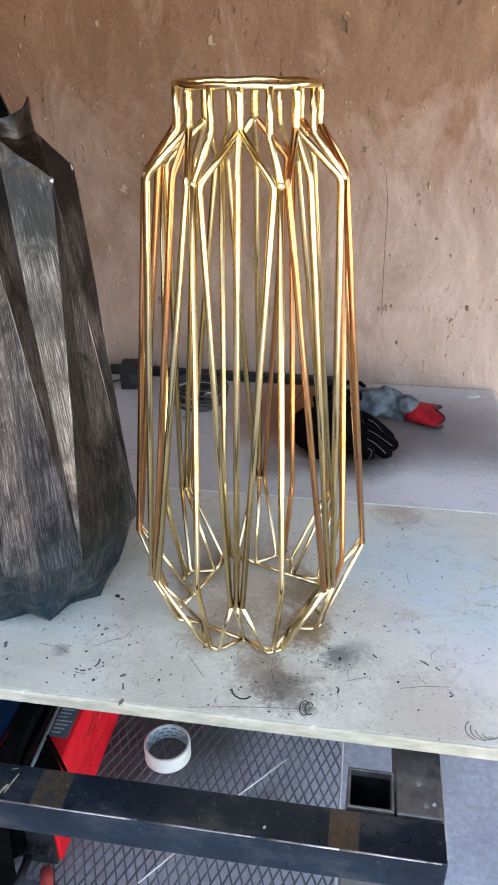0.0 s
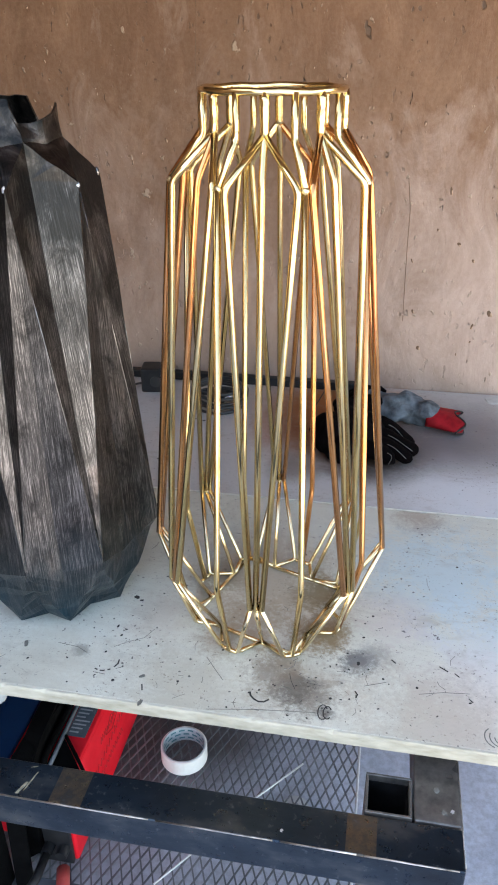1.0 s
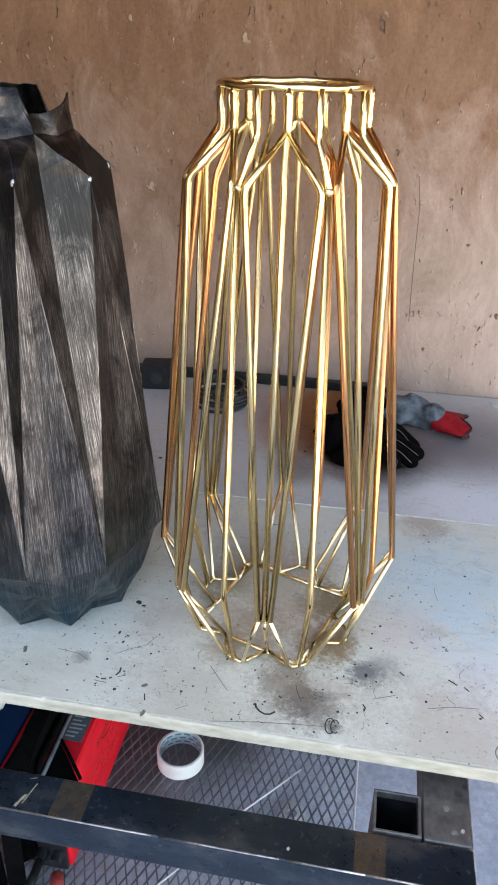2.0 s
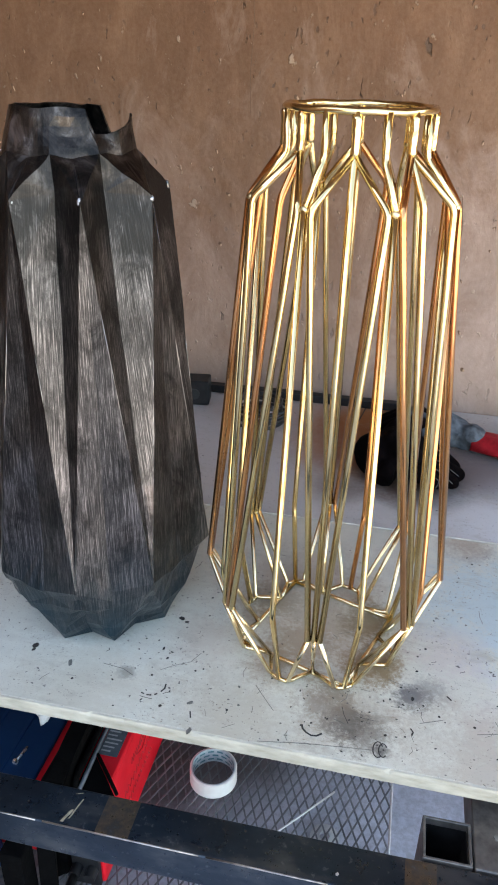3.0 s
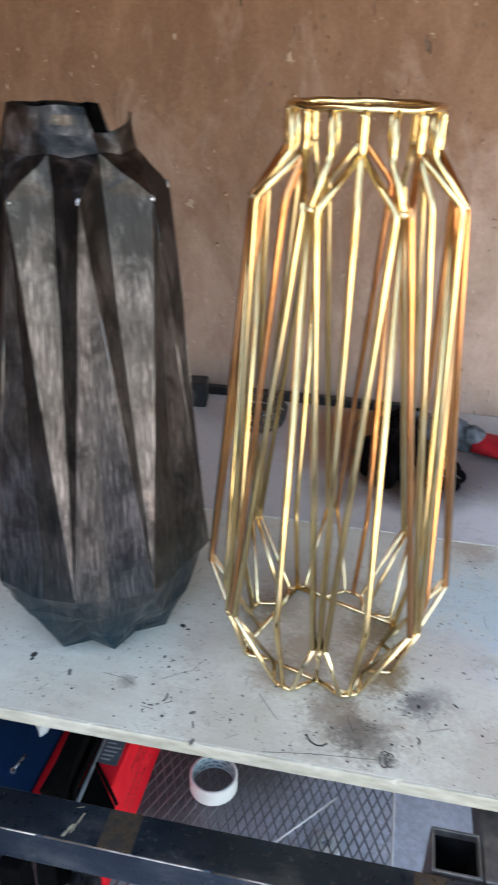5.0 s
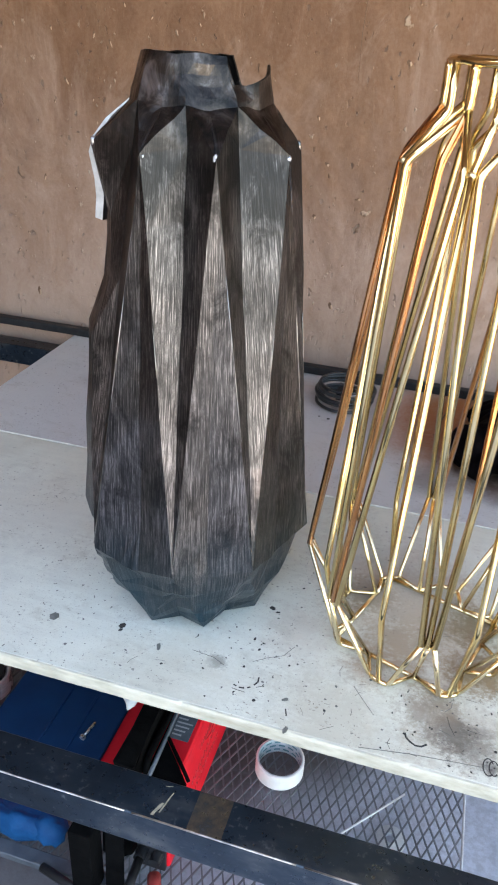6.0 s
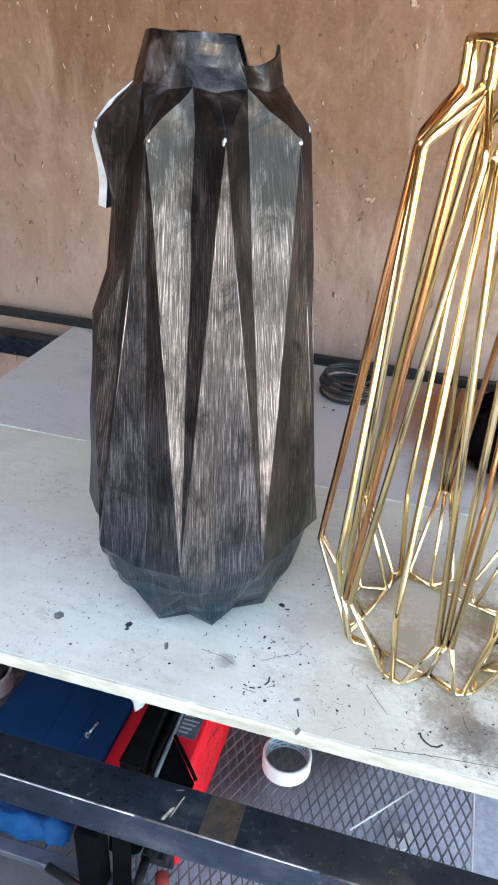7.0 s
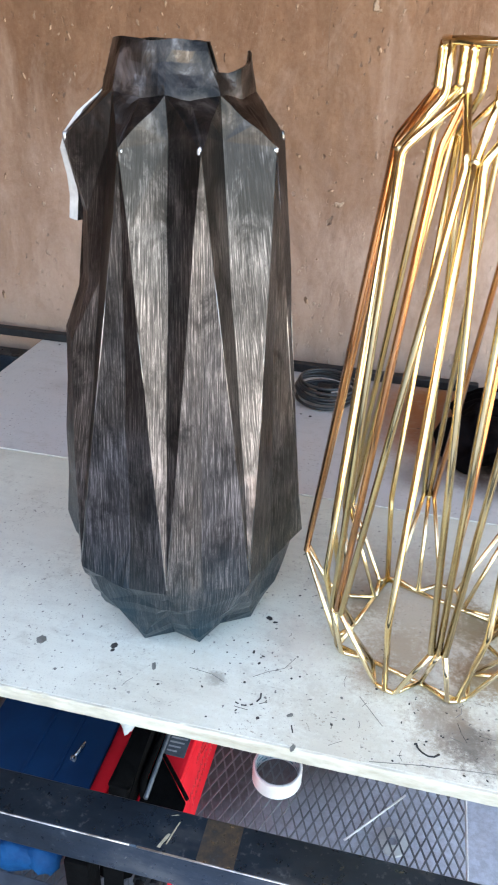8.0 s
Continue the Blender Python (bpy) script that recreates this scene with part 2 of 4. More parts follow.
WALL = wall_material()
BOARD_FRONT = board_material("whitewashed_board", [
    ((0.185, 1.09), 0.12, (0.30, 0.235, 0.175), 0.55),
    ((0.185, 1.069), 0.050, (0.060, 0.050, 0.042), 0.7),
    ((0.165, 1.125), 0.05, (0.20, 0.135, 0.085), 0.6),
    ((0.283, 1.145), 0.042, (0.060, 0.062, 0.075), 0.75),
    ((0.215, 1.055), 0.06, (0.10, 0.085, 0.07), 0.55),
    ((0.150, 1.095), 0.06, (0.22, 0.18, 0.14), 0.55),
    ((0.300, 1.165), 0.05, (0.16, 0.15, 0.15), 0.5),
    ((-0.165, 1.095), 0.025, (0.14, 0.13, 0.12), 0.7),
    ((0.24, 1.034), 0.020, (0.10, 0.095, 0.09), 0.7),
    ((0.06, 1.16), 0.07, (0.34, 0.27, 0.20), 0.6),
    ((0.10, 1.22), 0.09, (0.25, 0.17, 0.10), 0.6),
    ((0.21, 1.20), 0.07, (0.22, 0.14, 0.08), 0.6),
    ((0.12, 1.30), 0.22, (0.38, 0.30, 0.21), 0.7),
    ((0.03, 1.33), 0.07, (0.20, 0.145, 0.07), 0.8),
    ((0.21, 1.31), 0.08, (0.20, 0.145, 0.07), 0.8),
    ((0.22, 1.20), 0.07, (0.24, 0.16, 0.08), 0.8),
    ((0.42, 1.40), 0.22, (0.49, 0.62, 0.66), 0.75),
    ((0.55, 1.22), 0.22, (0.55, 0.66, 0.69), 0.7),
    ((0.50, 1.10), 0.20, (0.72, 0.63, 0.59), 0.5),
    ((0.34, 1.26), 0.10, (0.60, 0.51, 0.48), 0.5),
    ((0.38, 1.59), 0.08, (0.33, 0.24, 0.18), 0.6),
    ((-0.06, 1.20), 0.09, (0.50, 0.43, 0.36), 0.45),
    ((-0.30, 1.20), 0.10, (0.40, 0.39, 0.37), 0.35),
    ((0.02, 1.03), 0.16, (0.42, 0.37, 0.28), 0.5),
    ((0.40, 1.04), 0.18, (0.42, 0.36, 0.28), 0.55),
    ((-0.22, 1.05), 0.16, (0.50, 0.46, 0.36), 0.4),
    ((-0.62, 1.36), 0.28, (0.50, 0.48, 0.43), 0.4),
    ((0.05, 1.42), 0.20, (0.44, 0.40, 0.35), 0.45)], (0.56, 0.53, 0.49))
BOARD_BACK = board_material("scorched_board", [
    ((0.0, 1.95), 2.6, (0.52, 0.50, 0.51), 0.75),
    ((0.52, 2.02), 0.42, (0.36, 0.325, 0.315), 0.7),
    # scorch near the gloves, with the soft shade around them painted in
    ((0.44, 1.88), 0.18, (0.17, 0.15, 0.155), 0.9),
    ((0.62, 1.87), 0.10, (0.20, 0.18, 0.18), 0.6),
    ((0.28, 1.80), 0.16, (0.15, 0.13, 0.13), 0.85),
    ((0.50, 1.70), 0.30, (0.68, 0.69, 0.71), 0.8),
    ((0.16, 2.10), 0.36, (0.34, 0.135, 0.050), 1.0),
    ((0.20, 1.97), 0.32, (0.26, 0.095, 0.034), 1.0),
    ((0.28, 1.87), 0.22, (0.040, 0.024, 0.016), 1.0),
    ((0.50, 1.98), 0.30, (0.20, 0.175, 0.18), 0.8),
    ((-0.50, 1.80), 0.12, (0.22, 0.21, 0.20), 0.7),
    ((-0.62, 2.00), 0.12, (0.16, 0.15, 0.15), 0.7),
    ((0.10, 1.75), 0.10, (0.22, 0.18, 0.16), 0.8),
    ((-0.80, 1.95), 0.08, (0.25, 0.24, 0.23), 0.6),
    ((-0.60, 1.95), 0.70, (0.52, 0.50, 0.50), 0.7),
    ((-0.66, 2.08), 0.07, (0.22, 0.21, 0.20), 0.7)], (0.50, 0.475, 0.45), 0.6, 0.12)
RAW_EDGE = plain("raw_board_edge", (0.30, 0.275, 0.215), (0.60, 0.575, 0.49), 70.0, 0.8, relief=0.002, stretch=(0.3, 1, 1))
DARK_WALL = plain("dark_brown_plaster", (0.10, 0.05, 0.028), (0.19, 0.10, 0.058), 8.0, 0.8, relief=0.003, stretch=(1, 1, 0.4))
PALE_EDGE = plain("chalky_board_joint", (0.50, 0.48, 0.42), (0.86, 0.84, 0.77), 40.0, 0.6)
STEEL = steel_material("oily_black_steel")
GREY_STEEL = plain("brown_grey_scaled_steel", (0.05, 0.048, 0.047), (0.20, 0.185, 0.172), 45.0, 0.42, 0.45, 0.001)
TUBE_INNER = plain("tube_inside_shade", (0.002, 0.002, 0.002), (0.010, 0.010, 0.011), 60.0, 0.7, 0.0, spec=0.1)
GOLD = plain("gold_lacquered_rod", (0.76, 0.535, 0.215), (0.87, 0.67, 0.35), 45.0, 0.13, 1.0, rvar=0.04, coat=0.35)
# paler copy of the gold, for the bright board reflected in the lower rods
PALE_GOLD = plain("gold_rod_board_reflection", (0.80, 0.62, 0.34), (0.90, 0.76, 0.50), 45.0, 0.18, 1.0, rvar=0.05, coat=0.7)
# copper tone paints the brown surroundings reflected in some gold rods
COPPER_REFLECTION = plain("gold_rod_copper_reflection", (0.70, 0.27, 0.085), (0.86, 0.42, 0.16), 30.0, 0.16, 1.0, rvar=0.03, coat=0.5)
WELD = plain("gold_weld", (0.74, 0.56, 0.29), (0.92, 0.76, 0.47), 300.0, 0.32, 1.0, 0.0006)
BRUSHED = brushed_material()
# bright steel colour that paints glints on edges and corners
GLINT_STEEL = plain("steel_edge_glint", (0.03, 0.03, 0.03), (0.62, 0.60, 0.58), 38.0, 0.35, 0.95)
TORN = plain("pale_torn_edge", (0.45, 0.46, 0.45), (0.72, 0.72, 0.70), 90.0, 0.5, 0.3)


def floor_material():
    m, nt, b = nodes_of("worn_concrete")
    v = coord(nt)
    big = noise_of(nt, v, 3.0, 6.0, 0.65, 0.4)
    fine = noise_of(nt, v, 60.0, 6.0, 0.7)
    col = ramp(nt, big, [(0.32, (0.40, 0.415, 0.48)), (0.66, (0.62, 0.64, 0.72))])
    col = blend(nt, ramp(nt, fine, [(0.40, 0.45), (0.60, 0.0)]), col, (0.27, 0.26, 0.28))
    # dark patches paint the shade on the floor beneath the bench
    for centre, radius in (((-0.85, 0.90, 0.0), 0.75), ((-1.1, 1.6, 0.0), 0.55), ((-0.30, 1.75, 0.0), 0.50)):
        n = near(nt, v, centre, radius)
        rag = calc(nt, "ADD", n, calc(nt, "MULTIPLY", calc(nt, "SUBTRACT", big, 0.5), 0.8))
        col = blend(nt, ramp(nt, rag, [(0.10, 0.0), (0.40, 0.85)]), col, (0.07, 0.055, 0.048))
    nt.links.new(col, b.inputs["Base Color"])
    nt.links.new(ramp(nt, big, [(0.3, 0.85), (0.7, 0.6)]), b.inputs["Roughness"])
    bump(nt, b, fine, 0.5, 0.003)
    return m


CONCRETE = floor_material()
GROUND = plain("yard_concrete", (0.40, 0.385, 0.36), (0.52, 0.50, 0.47), 3.0, 0.9, relief=0.004)
MESH = plain("expanded_steel_mesh", (0.010, 0.011, 0.014), (0.34, 0.35, 0.37), 5.0, 0.42, 0.5)
PALE_STEEL = plain("galvanised_edge", (0.42, 0.42, 0.45), (0.70, 0.70, 0.73), 60.0, 0.35, 0.6)
RED = plain("red_painted_sheet", (0.70, 0.008, 0.018), (0.86, 0.018, 0.034), 25.0, 0.5, spec=0.2)
RED_DARK = plain("dark_red_print", (0.34, 0.008, 0.012), (0.44, 0.012, 0.016), 40.0, 0.5)
BLUE = plain("navy_painted_lid", (0.0006, 0.018, 0.066), (0.0016, 0.034, 0.105), 12.0, 0.5, spec=0.2)
CLOTH_BLUE = plain("bright_blue_cloth", (0.001, 0.038, 0.125), (0.002, 0.085, 0.23), 30.0, 0.7, relief=0.006, spec=0.15)
BLACK = plain("black_rubber", (0.008, 0.008, 0.009), (0.026, 0.026, 0.028), 40.0, 0.5, spec=0.3)
CANVAS = plain("black_canvas", (0.0007, 0.0007, 0.0008), (0.004, 0.004, 0.0042), 60.0, 0.9, relief=0.003, spec=0.06)
SALMON = plain("red_plastic_grip", (0.50, 0.05, 0.045), (0.68, 0.14, 0.12), 60.0, 0.4)
CHALKY = plain("cement_grey", (0.42, 0.42, 0.42), (0.60, 0.60, 0.59), 60.0, 0.8)
GREYBAR = plain("grey_painted_angle", (0.05, 0.058, 0.07), (0.13, 0.145, 0.17), 30.0, 0.5, 0.2)
LABEL = plain("grey_rating_plate", (0.05, 0.065, 0.08), (0.10, 0.12, 0.14), 80.0, 0.5)
INK = plain("pale_plate_print", (0.30, 0.31, 0.32), (0.44, 0.45, 0.46), 80.0, 0.5)
TAPE = plain("white_masking_tape", (0.70, 0.68, 0.64), (0.84, 0.82, 0.78), 35.0, 0.6)
CORE = plain("printed_cardboard_core", (0.36, 0.42, 0.44), (0.66, 0.68, 0.66), 60.0, 0.55)
CORE_INK = plain("teal_core_print", (0.05, 0.17, 0.19), (0.12, 0.26, 0.28), 60.0, 0.5)
ZINC = plain("bright_zinc", (0.62, 0.62, 0.64), (0.82, 0.82, 0.84), 90.0, 0.28, 0.85)
ROD = plain("pale_welding_rod", (0.55, 0.55, 0.55), (0.78, 0.78, 0.77), 120.0, 0.45, 0.3)
SOOT = plain("soot_mark", (0.016, 0.015, 0.015), (0.05, 0.045, 0.042), 120.0, 0.8)
GREY_SPOT = plain("grey_paint_spot", (0.09, 0.088, 0.078), (0.20, 0.195, 0.175), 90.0, 0.7)
LEATHER = plain("blue_grey_split_leather", (0.008, 0.010, 0.013), (0.20, 0.23, 0.265), 34.0, 0.9, relief=0.006, spec=0.2)
LEATHER_BLACK = plain("black_glove_knit", (0.0006, 0.0004, 0.0005), (0.0045, 0.0026, 0.003), 50.0, 0.95, relief=0.005, spec=0.05)
LEATHER_RED = plain("red_glove_cuff", (0.16, 0.003, 0.007), (0.42, 0.010, 0.018), 45.0, 0.75, relief=0.004, spec=0.2)
GREY_TRIM = plain("grey_glove_piping", (0.02, 0.02, 0.02), (0.20, 0.19, 0.20), 60.0, 0.7)
CABLE = plain("grey_black_cable", (0.010, 0.011, 0.013), (0.034, 0.037, 0.040), 40.0, 0.38)
CREAM = plain("dried_cream_paint", (0.07, 0.065, 0.045), (0.36, 0.33, 0.24), 140.0, 0.6)
PAPER = plain("white_rag", (0.40, 0.41, 0.40), (0.60, 0.60, 0.58), 40.0, 0.8)
ROOFING = plain("rusty_roof_sheet", (0.12, 0.065, 0.035), (0.22, 0.13, 0.08), 4.0, 0.7)


# ---- mesh builders ----
def mesh_of(name, bm, material, smooth=False):
    bmesh.ops.recalc_face_normals(bm, faces=bm.faces)
    me = bpy.data.meshes.new(name)
    bm.to_mesh(me)
    bm.free()
    for m in material if isinstance(material, (list, tuple)) else [material]:
        me.materials.append(m)
    if smooth:
        for p in me.polygons:
            p.use_smooth = True
    return me


def part(name, bm, material, parent=None, label="", smooth=False):
    ob = new(name, mesh_of(name, bm, material, smooth))
    if parent is not None:
        ob.parent = parent
    if label:
        tagged(ob, label)
    return ob


def thing(name, at=(0, 0, 0), rz=0.0, label="", category="", group="", kind=""):
    ob = new(name)
    ob.empty_display_size = 0.05
    ob.matrix_basis = pose(*at, 0, 0, rz)
    return tagged(ob, label, category, group, kind)


def box(lo, hi, bevel=0.0, seg=2, bm=None):
    own = bmesh.new()
    bmesh.ops.create_cube(own, size=1.0)
    for v in own.verts:
        v.co = Vector([lo[i] + (v.co[i] + 0.5) * (hi[i] - lo[i]) for i in range(3)])
    if bevel:
        bmesh.ops.bevel(own, geom=own.edges[:], offset=bevel, segments=seg, affect="EDGES", profile=0.6)
    if bm is None:
        return own
    return join(bm, own)


def join(bm, other):
    me = bpy.data.meshes.new("joint")
    other.to_mesh(me)
    other.free()
    bm.from_mesh(me)
    bpy.data.meshes.remove(me)
    return bm


def tube(points, r, sides=8, bm=None, closed=False, caps=True):
    """A round rod along a line of points."""
    bm = bm or bmesh.new()
    pts = [Vector(p) for p in points]
    n = len(pts)
    rings = []
    side = None
    for i, p in enumerate(pts):
        a = pts[i - 1] if (i or closed) else None
        b = pts[(i + 1) % n] if (i < n - 1 or closed) else None
        d1 = (p - a).normalized() if a is not None else None
        d2 = (b - p).normalized() if b is not None else None
        d = (d1 + d2).normalized() if d1 is not None and d2 is not None else (d1 if d2 is None else d2)
        if side is None:
            side = d.cross(Vector((0.31, 0.2, 0.93)))
            if side.length < 0.1:
                side = d.cross(Vector((1, 0, 0)))
        side = (side - d * side.dot(d)).normalized()
        up = d.cross(side)
        rings.append([bm.verts.new(p + r * (math.cos(2 * math.pi * j / sides) * side + math.sin(2 * math.pi * j / sides) * up)) for j in range(sides)])
    for i in range(n if closed else n - 1):
        p, q = rings[i], rings[(i + 1) % n]
        for j in range(sides):
            bm.faces.new((p[j], p[(j + 1) % sides], q[(j + 1) % sides], q[j]))
    if caps and not closed:
        bm.faces.new(rings[0][::-1])
        bm.faces.new(rings[-1])
    return bm


def soften(points, r=0.008, steps=3):
    """Round the corners of a bent line."""
    pts = [Vector(p) for p in points]
    out = [pts[0]]
    for a, b, c in zip(pts, pts[1:], pts[2:]):
        p, q = b + (a - b).normalized() * r, b + (c - b).normalized() * r
        for i in range(steps + 1):
            t = i / steps
            out.append(p * (1 - t) ** 2 + b * 2 * t * (1 - t) + q * t * t)
    return out + [pts[-1]]


def ball(centre, r, scale=(1, 1, 1), seg=10, bm=None):
    bm = bm or bmesh.new()
    m = Matrix.Translation(centre) @ Matrix.Diagonal((*scale, 1))
    bmesh.ops.create_uvsphere(bm, u_segments=seg, v_segments=max(5, seg // 2 + 1), radius=r, matrix=m)
    return bm


def disc(centre, r, h, sides=24, bm=None, wobble=0.0, rng=None):
    """A thin lump, with an uneven rim if wobble is given."""
    bm = bm or bmesh.new()
    cx, cy, cz = centre
    low, high = [], []
    for j in range(sides):
        a = 2 * math.pi * j / sides
        k = r * (1 + (rng.uniform(-wobble, wobble) if rng else 0))
        low.append(bm.verts.new((cx + k * math.cos(a), cy + k * math.sin(a), cz)))
        high.append(bm.verts.new((cx + 0.85 * k * math.cos(a), cy + 0.85 * k * math.sin(a), cz + h)))
    for j in range(sides):
        bm.faces.new((low[j], low[(j + 1) % sides], high[(j + 1) % sides], high[j]))
    bm.faces.new(high)
    bm.faces.new(low[::-1])
    return bm


def roughen(bm, amount, scale, seed=0.0):
    for v in bm.verts:
        v.co += amount * noise.noise_vector(v.co * scale + Vector((seed, seed, seed)))
    return bm


# ---- the setting ----
tagged(part("ground", box((-120, -150, -0.30), (120, 150, -0.02)), GROUND), "pale concrete yard in front of the workshop", "ground", kind="structure")
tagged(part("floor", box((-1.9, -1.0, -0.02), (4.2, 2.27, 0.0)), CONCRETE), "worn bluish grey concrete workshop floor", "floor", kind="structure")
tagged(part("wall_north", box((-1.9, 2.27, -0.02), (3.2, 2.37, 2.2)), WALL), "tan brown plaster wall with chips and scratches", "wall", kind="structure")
# unseen wall, added to keep the left dark and stop the sun
tagged(part("added_wall_west", box((-2.0, -4.5, -0.02), (-1.9, 2.372, 3.0)), DARK_WALL), "unseen brown wall added to block light from the left", "wall", kind="structure")
# unseen roof, added to block sun and sky above the bench
tagged(part("ceiling", box((-1.95, 0.88, 2.202), (1.9, 2.42, 2.26)), ROOFING), "unseen brown roof sheet added to shade the wall and bench", "ceiling", kind="structure")

# cracks and gouges in the plaster
rng = random.Random(4)


def crack(points, r):
    bm = tube(points, r, 5)
    return tagged(part("wall_crack", bm, plain_crack, None), "fine dark crack in the tan plaster", "crack", kind="structure")


plain_crack = plain("crack_shade", (0.11, 0.06, 0.035), (0.18, 0.105, 0.065), 60.0, 0.9)
crack([(-0.229, 2.2705, 2.05), (-0.230, 2.2705, 1.80), (-0.226, 2.2705, 1.70), (-0.233, 2.2705, 1.60), (-0.231, 2.2705, 1.50)], 0.0012)
crack([(0.316, 2.2705, 1.33), (0.327, 2.2705, 1.25), (0.328, 2.2705, 1.15), (0.331, 2.2705, 1.04), (0.334, 2.2705, 0.95)], 0.0012)
crack([(0.45, 2.2705, 1.69), (0.40, 2.2705, 1.635), (0.355, 2.2705, 1.56)], 0.0008)


def gouge(x, z, w, h, lean):
    """A pit in the plaster: a dark hollow with a raised crumbly lip under it."""
    pit = tagged(new("wall_pit"), "small gouge in the tan plaster with a raised lip", "gouge", kind="structure")
    pit.matrix_basis = Matrix.Translation((x, 2.27, z)) @ Matrix.Rotation(lean, 4, "Y")
    part("hollow", roughen(ball((0, 0, 0), 1.0, (w, 0.0011, h), 10), 0.0011, 220, x), plain_crack, pit)
    part("lip", roughen(ball((w * 0.7, 0, -h * 0.5), 1.0, (w * 0.6, 0.0020, h * 0.8), 8), 0.0010, 260, z), LIP, pit)


LIP = plain("crumbled_plaster", (0.34, 0.20, 0.12), (0.50, 0.34, 0.24), 90.0, 0.9, relief=0.001)
for x, z, w, h in ((0.561, 0.983, 0.006, 0.009), (0.694, 1.013, 0.004, 0.011), (0.382, 0.874, 0.005, 0.006), (0.358, 0.979, 0.003, 0.006), (0.501, 1.123, 0.003, 0.005),
                   (0.425, 1.299, 0.003, 0.010), (0.460, 1.166, 0.006, 0.004), (0.521, 0.945, 0.003, 0.008), (0.344, 1.458, 0.003, 0.005), (0.191, 1.422, 0.003, 0.004),
                   (-1.147, 0.858, 0.005, 0.013), (-0.242, 0.938, 0.005, 0.010), (-0.117, 1.543, 0.005, 0.007), (-1.011, 1.451, 0.004, 0.010), (-0.878, 1.546, 0.003, 0.010),
                   (-0.309, 1.173, 0.005, 0.005), (-1.095, 1.199, 0.003, 0.009), (-0.923, 1.563, 0.003, 0.008), (-0.288, 1.305, 0.006, 0.004), (-0.201, 1.226, 0.007, 0.003), (-0.320, 1.411, 0.003, 0.006)):
    gouge(x, z, w, h, rng.uniform(-0.5, 0.5))
for i in range(46):
    gouge(rng.uniform(-1.3, 0.9), rng.uniform(0.82, 1.75), rng.uniform(0.0012, 0.0028), rng.uniform(0.002, 0.006), rng.uniform(-0.6, 0.6))

# ---- the bench ----
frame_ob = thing("workbench_frame", label="heavy oily black steel tube workbench frame", category="workbench")


def tube_beam(name, lo, hi, label="", mat=None):
    return part(name, box(lo, hi, 0.004, 3), mat or STEEL, frame_ob, label, smooth=False)


tube_beam("front_beam", (-1.5, 0.854, 0.638), (0.438, 0.914, 0.70), "black steel tube with brown patches and spatter")
tube_beam("side_beam", (0.374, 0.917, 0.638), (0.438, 2.18, 0.70), "brown grey scaled steel tube", GREY_STEEL)
tube_beam("side_beam", (-1.5, 0.917, 0.638), (-1.436, 2.18, 0.70))
tube_beam("rear_beam", (-1.5, 2.183, 0.638), (0.438, 2.245, 0.70))


def post(x0, y0, w, z1):
    """An upright square tube, open at the top."""
    t = 0.004
    bm = bmesh.new()
    for lo, hi in (((x0, y0), (x0 + w, y0 + t)), ((x0, y0 + w - t), (x0 + w, y0 + w)), ((x0, y0 + t), (x0 + t, y0 + w - t)), ((x0 + w - t, y0 + t), (x0 + w, y0 + w - t))):
        box((*lo, 0.0), (*hi, z1), 0.0008, 1, bm)
    ob = part("post", bm, GREY_STEEL, frame_ob, "upright square tube, open on top")
    # near-black liner that paints the tube's inside as shaded
    inner = bmesh.new()
    for lo, hi in (((x0 + t, y0 + t), (x0 + w - t, y0 + t + 0.001)), ((x0 + t, y0 + w - t - 0.001), (x0 + w - t, y0 + w - t)), ((x0 + t, y0 + t + 0.001), (x0 + t + 0.001, y0 + w - t - 0.001)), ((x0 + w - t - 0.001, y0 + t + 0.001), (x0 + w - t, y0 + w - t - 0.001))):
        box((*lo, 0.0), (*hi, z1 - 0.012), 0.0, 1, inner)
    part("shade_lining", inner, TUBE_INNER, ob, "black lining added for the shade inside the tube")
    return ob


post(0.307, 0.917, 0.064, 0.702)
post(0.307, 2.116, 0.064, 0.70)
post(-1.433, 0.917, 0.064, 0.70)
post(-1.433, 2.116, 0.064, 0.70)

# thin bright strips laid where the tube edges glint
for x0, x1 in ((-1.4, -0.62), (-0.60, -0.21), (-0.20, 0.02), (0.03, 0.19), (0.20, 0.30), (0.31, 0.43)):
    part("edge_glint", tube([(x0, 0.8548, 0.6992), ((x0 + x1) / 2, 0.8545, 0.6994), (x1, 0.8548, 0.6992)], 0.0013, 6), GLINT_STEEL, frame_ob, "thin bright strip added for the glint along the edge", smooth=True)
part("edge_glint", tube([(0.4374, 0.86, 0.6992), (0.4374, 1.05, 0.6992)], 0.0012, 6), GLINT_STEEL, frame_ob, smooth=True)

# spatter and chips of paint on the steel
for x, y, r in ((0.405, 0.968, 0.004), (0.425, 0.938, 0.003), (0.414, 0.934, 0.0045), (0.20, 0.87, 0.002)):
    part("spatter", disc((x, y, 0.7005), r, 0.0012, 12, None, 0.35, rng), GREY_SPOT if r > 0.0035 else PALE_STEEL, frame_ob)
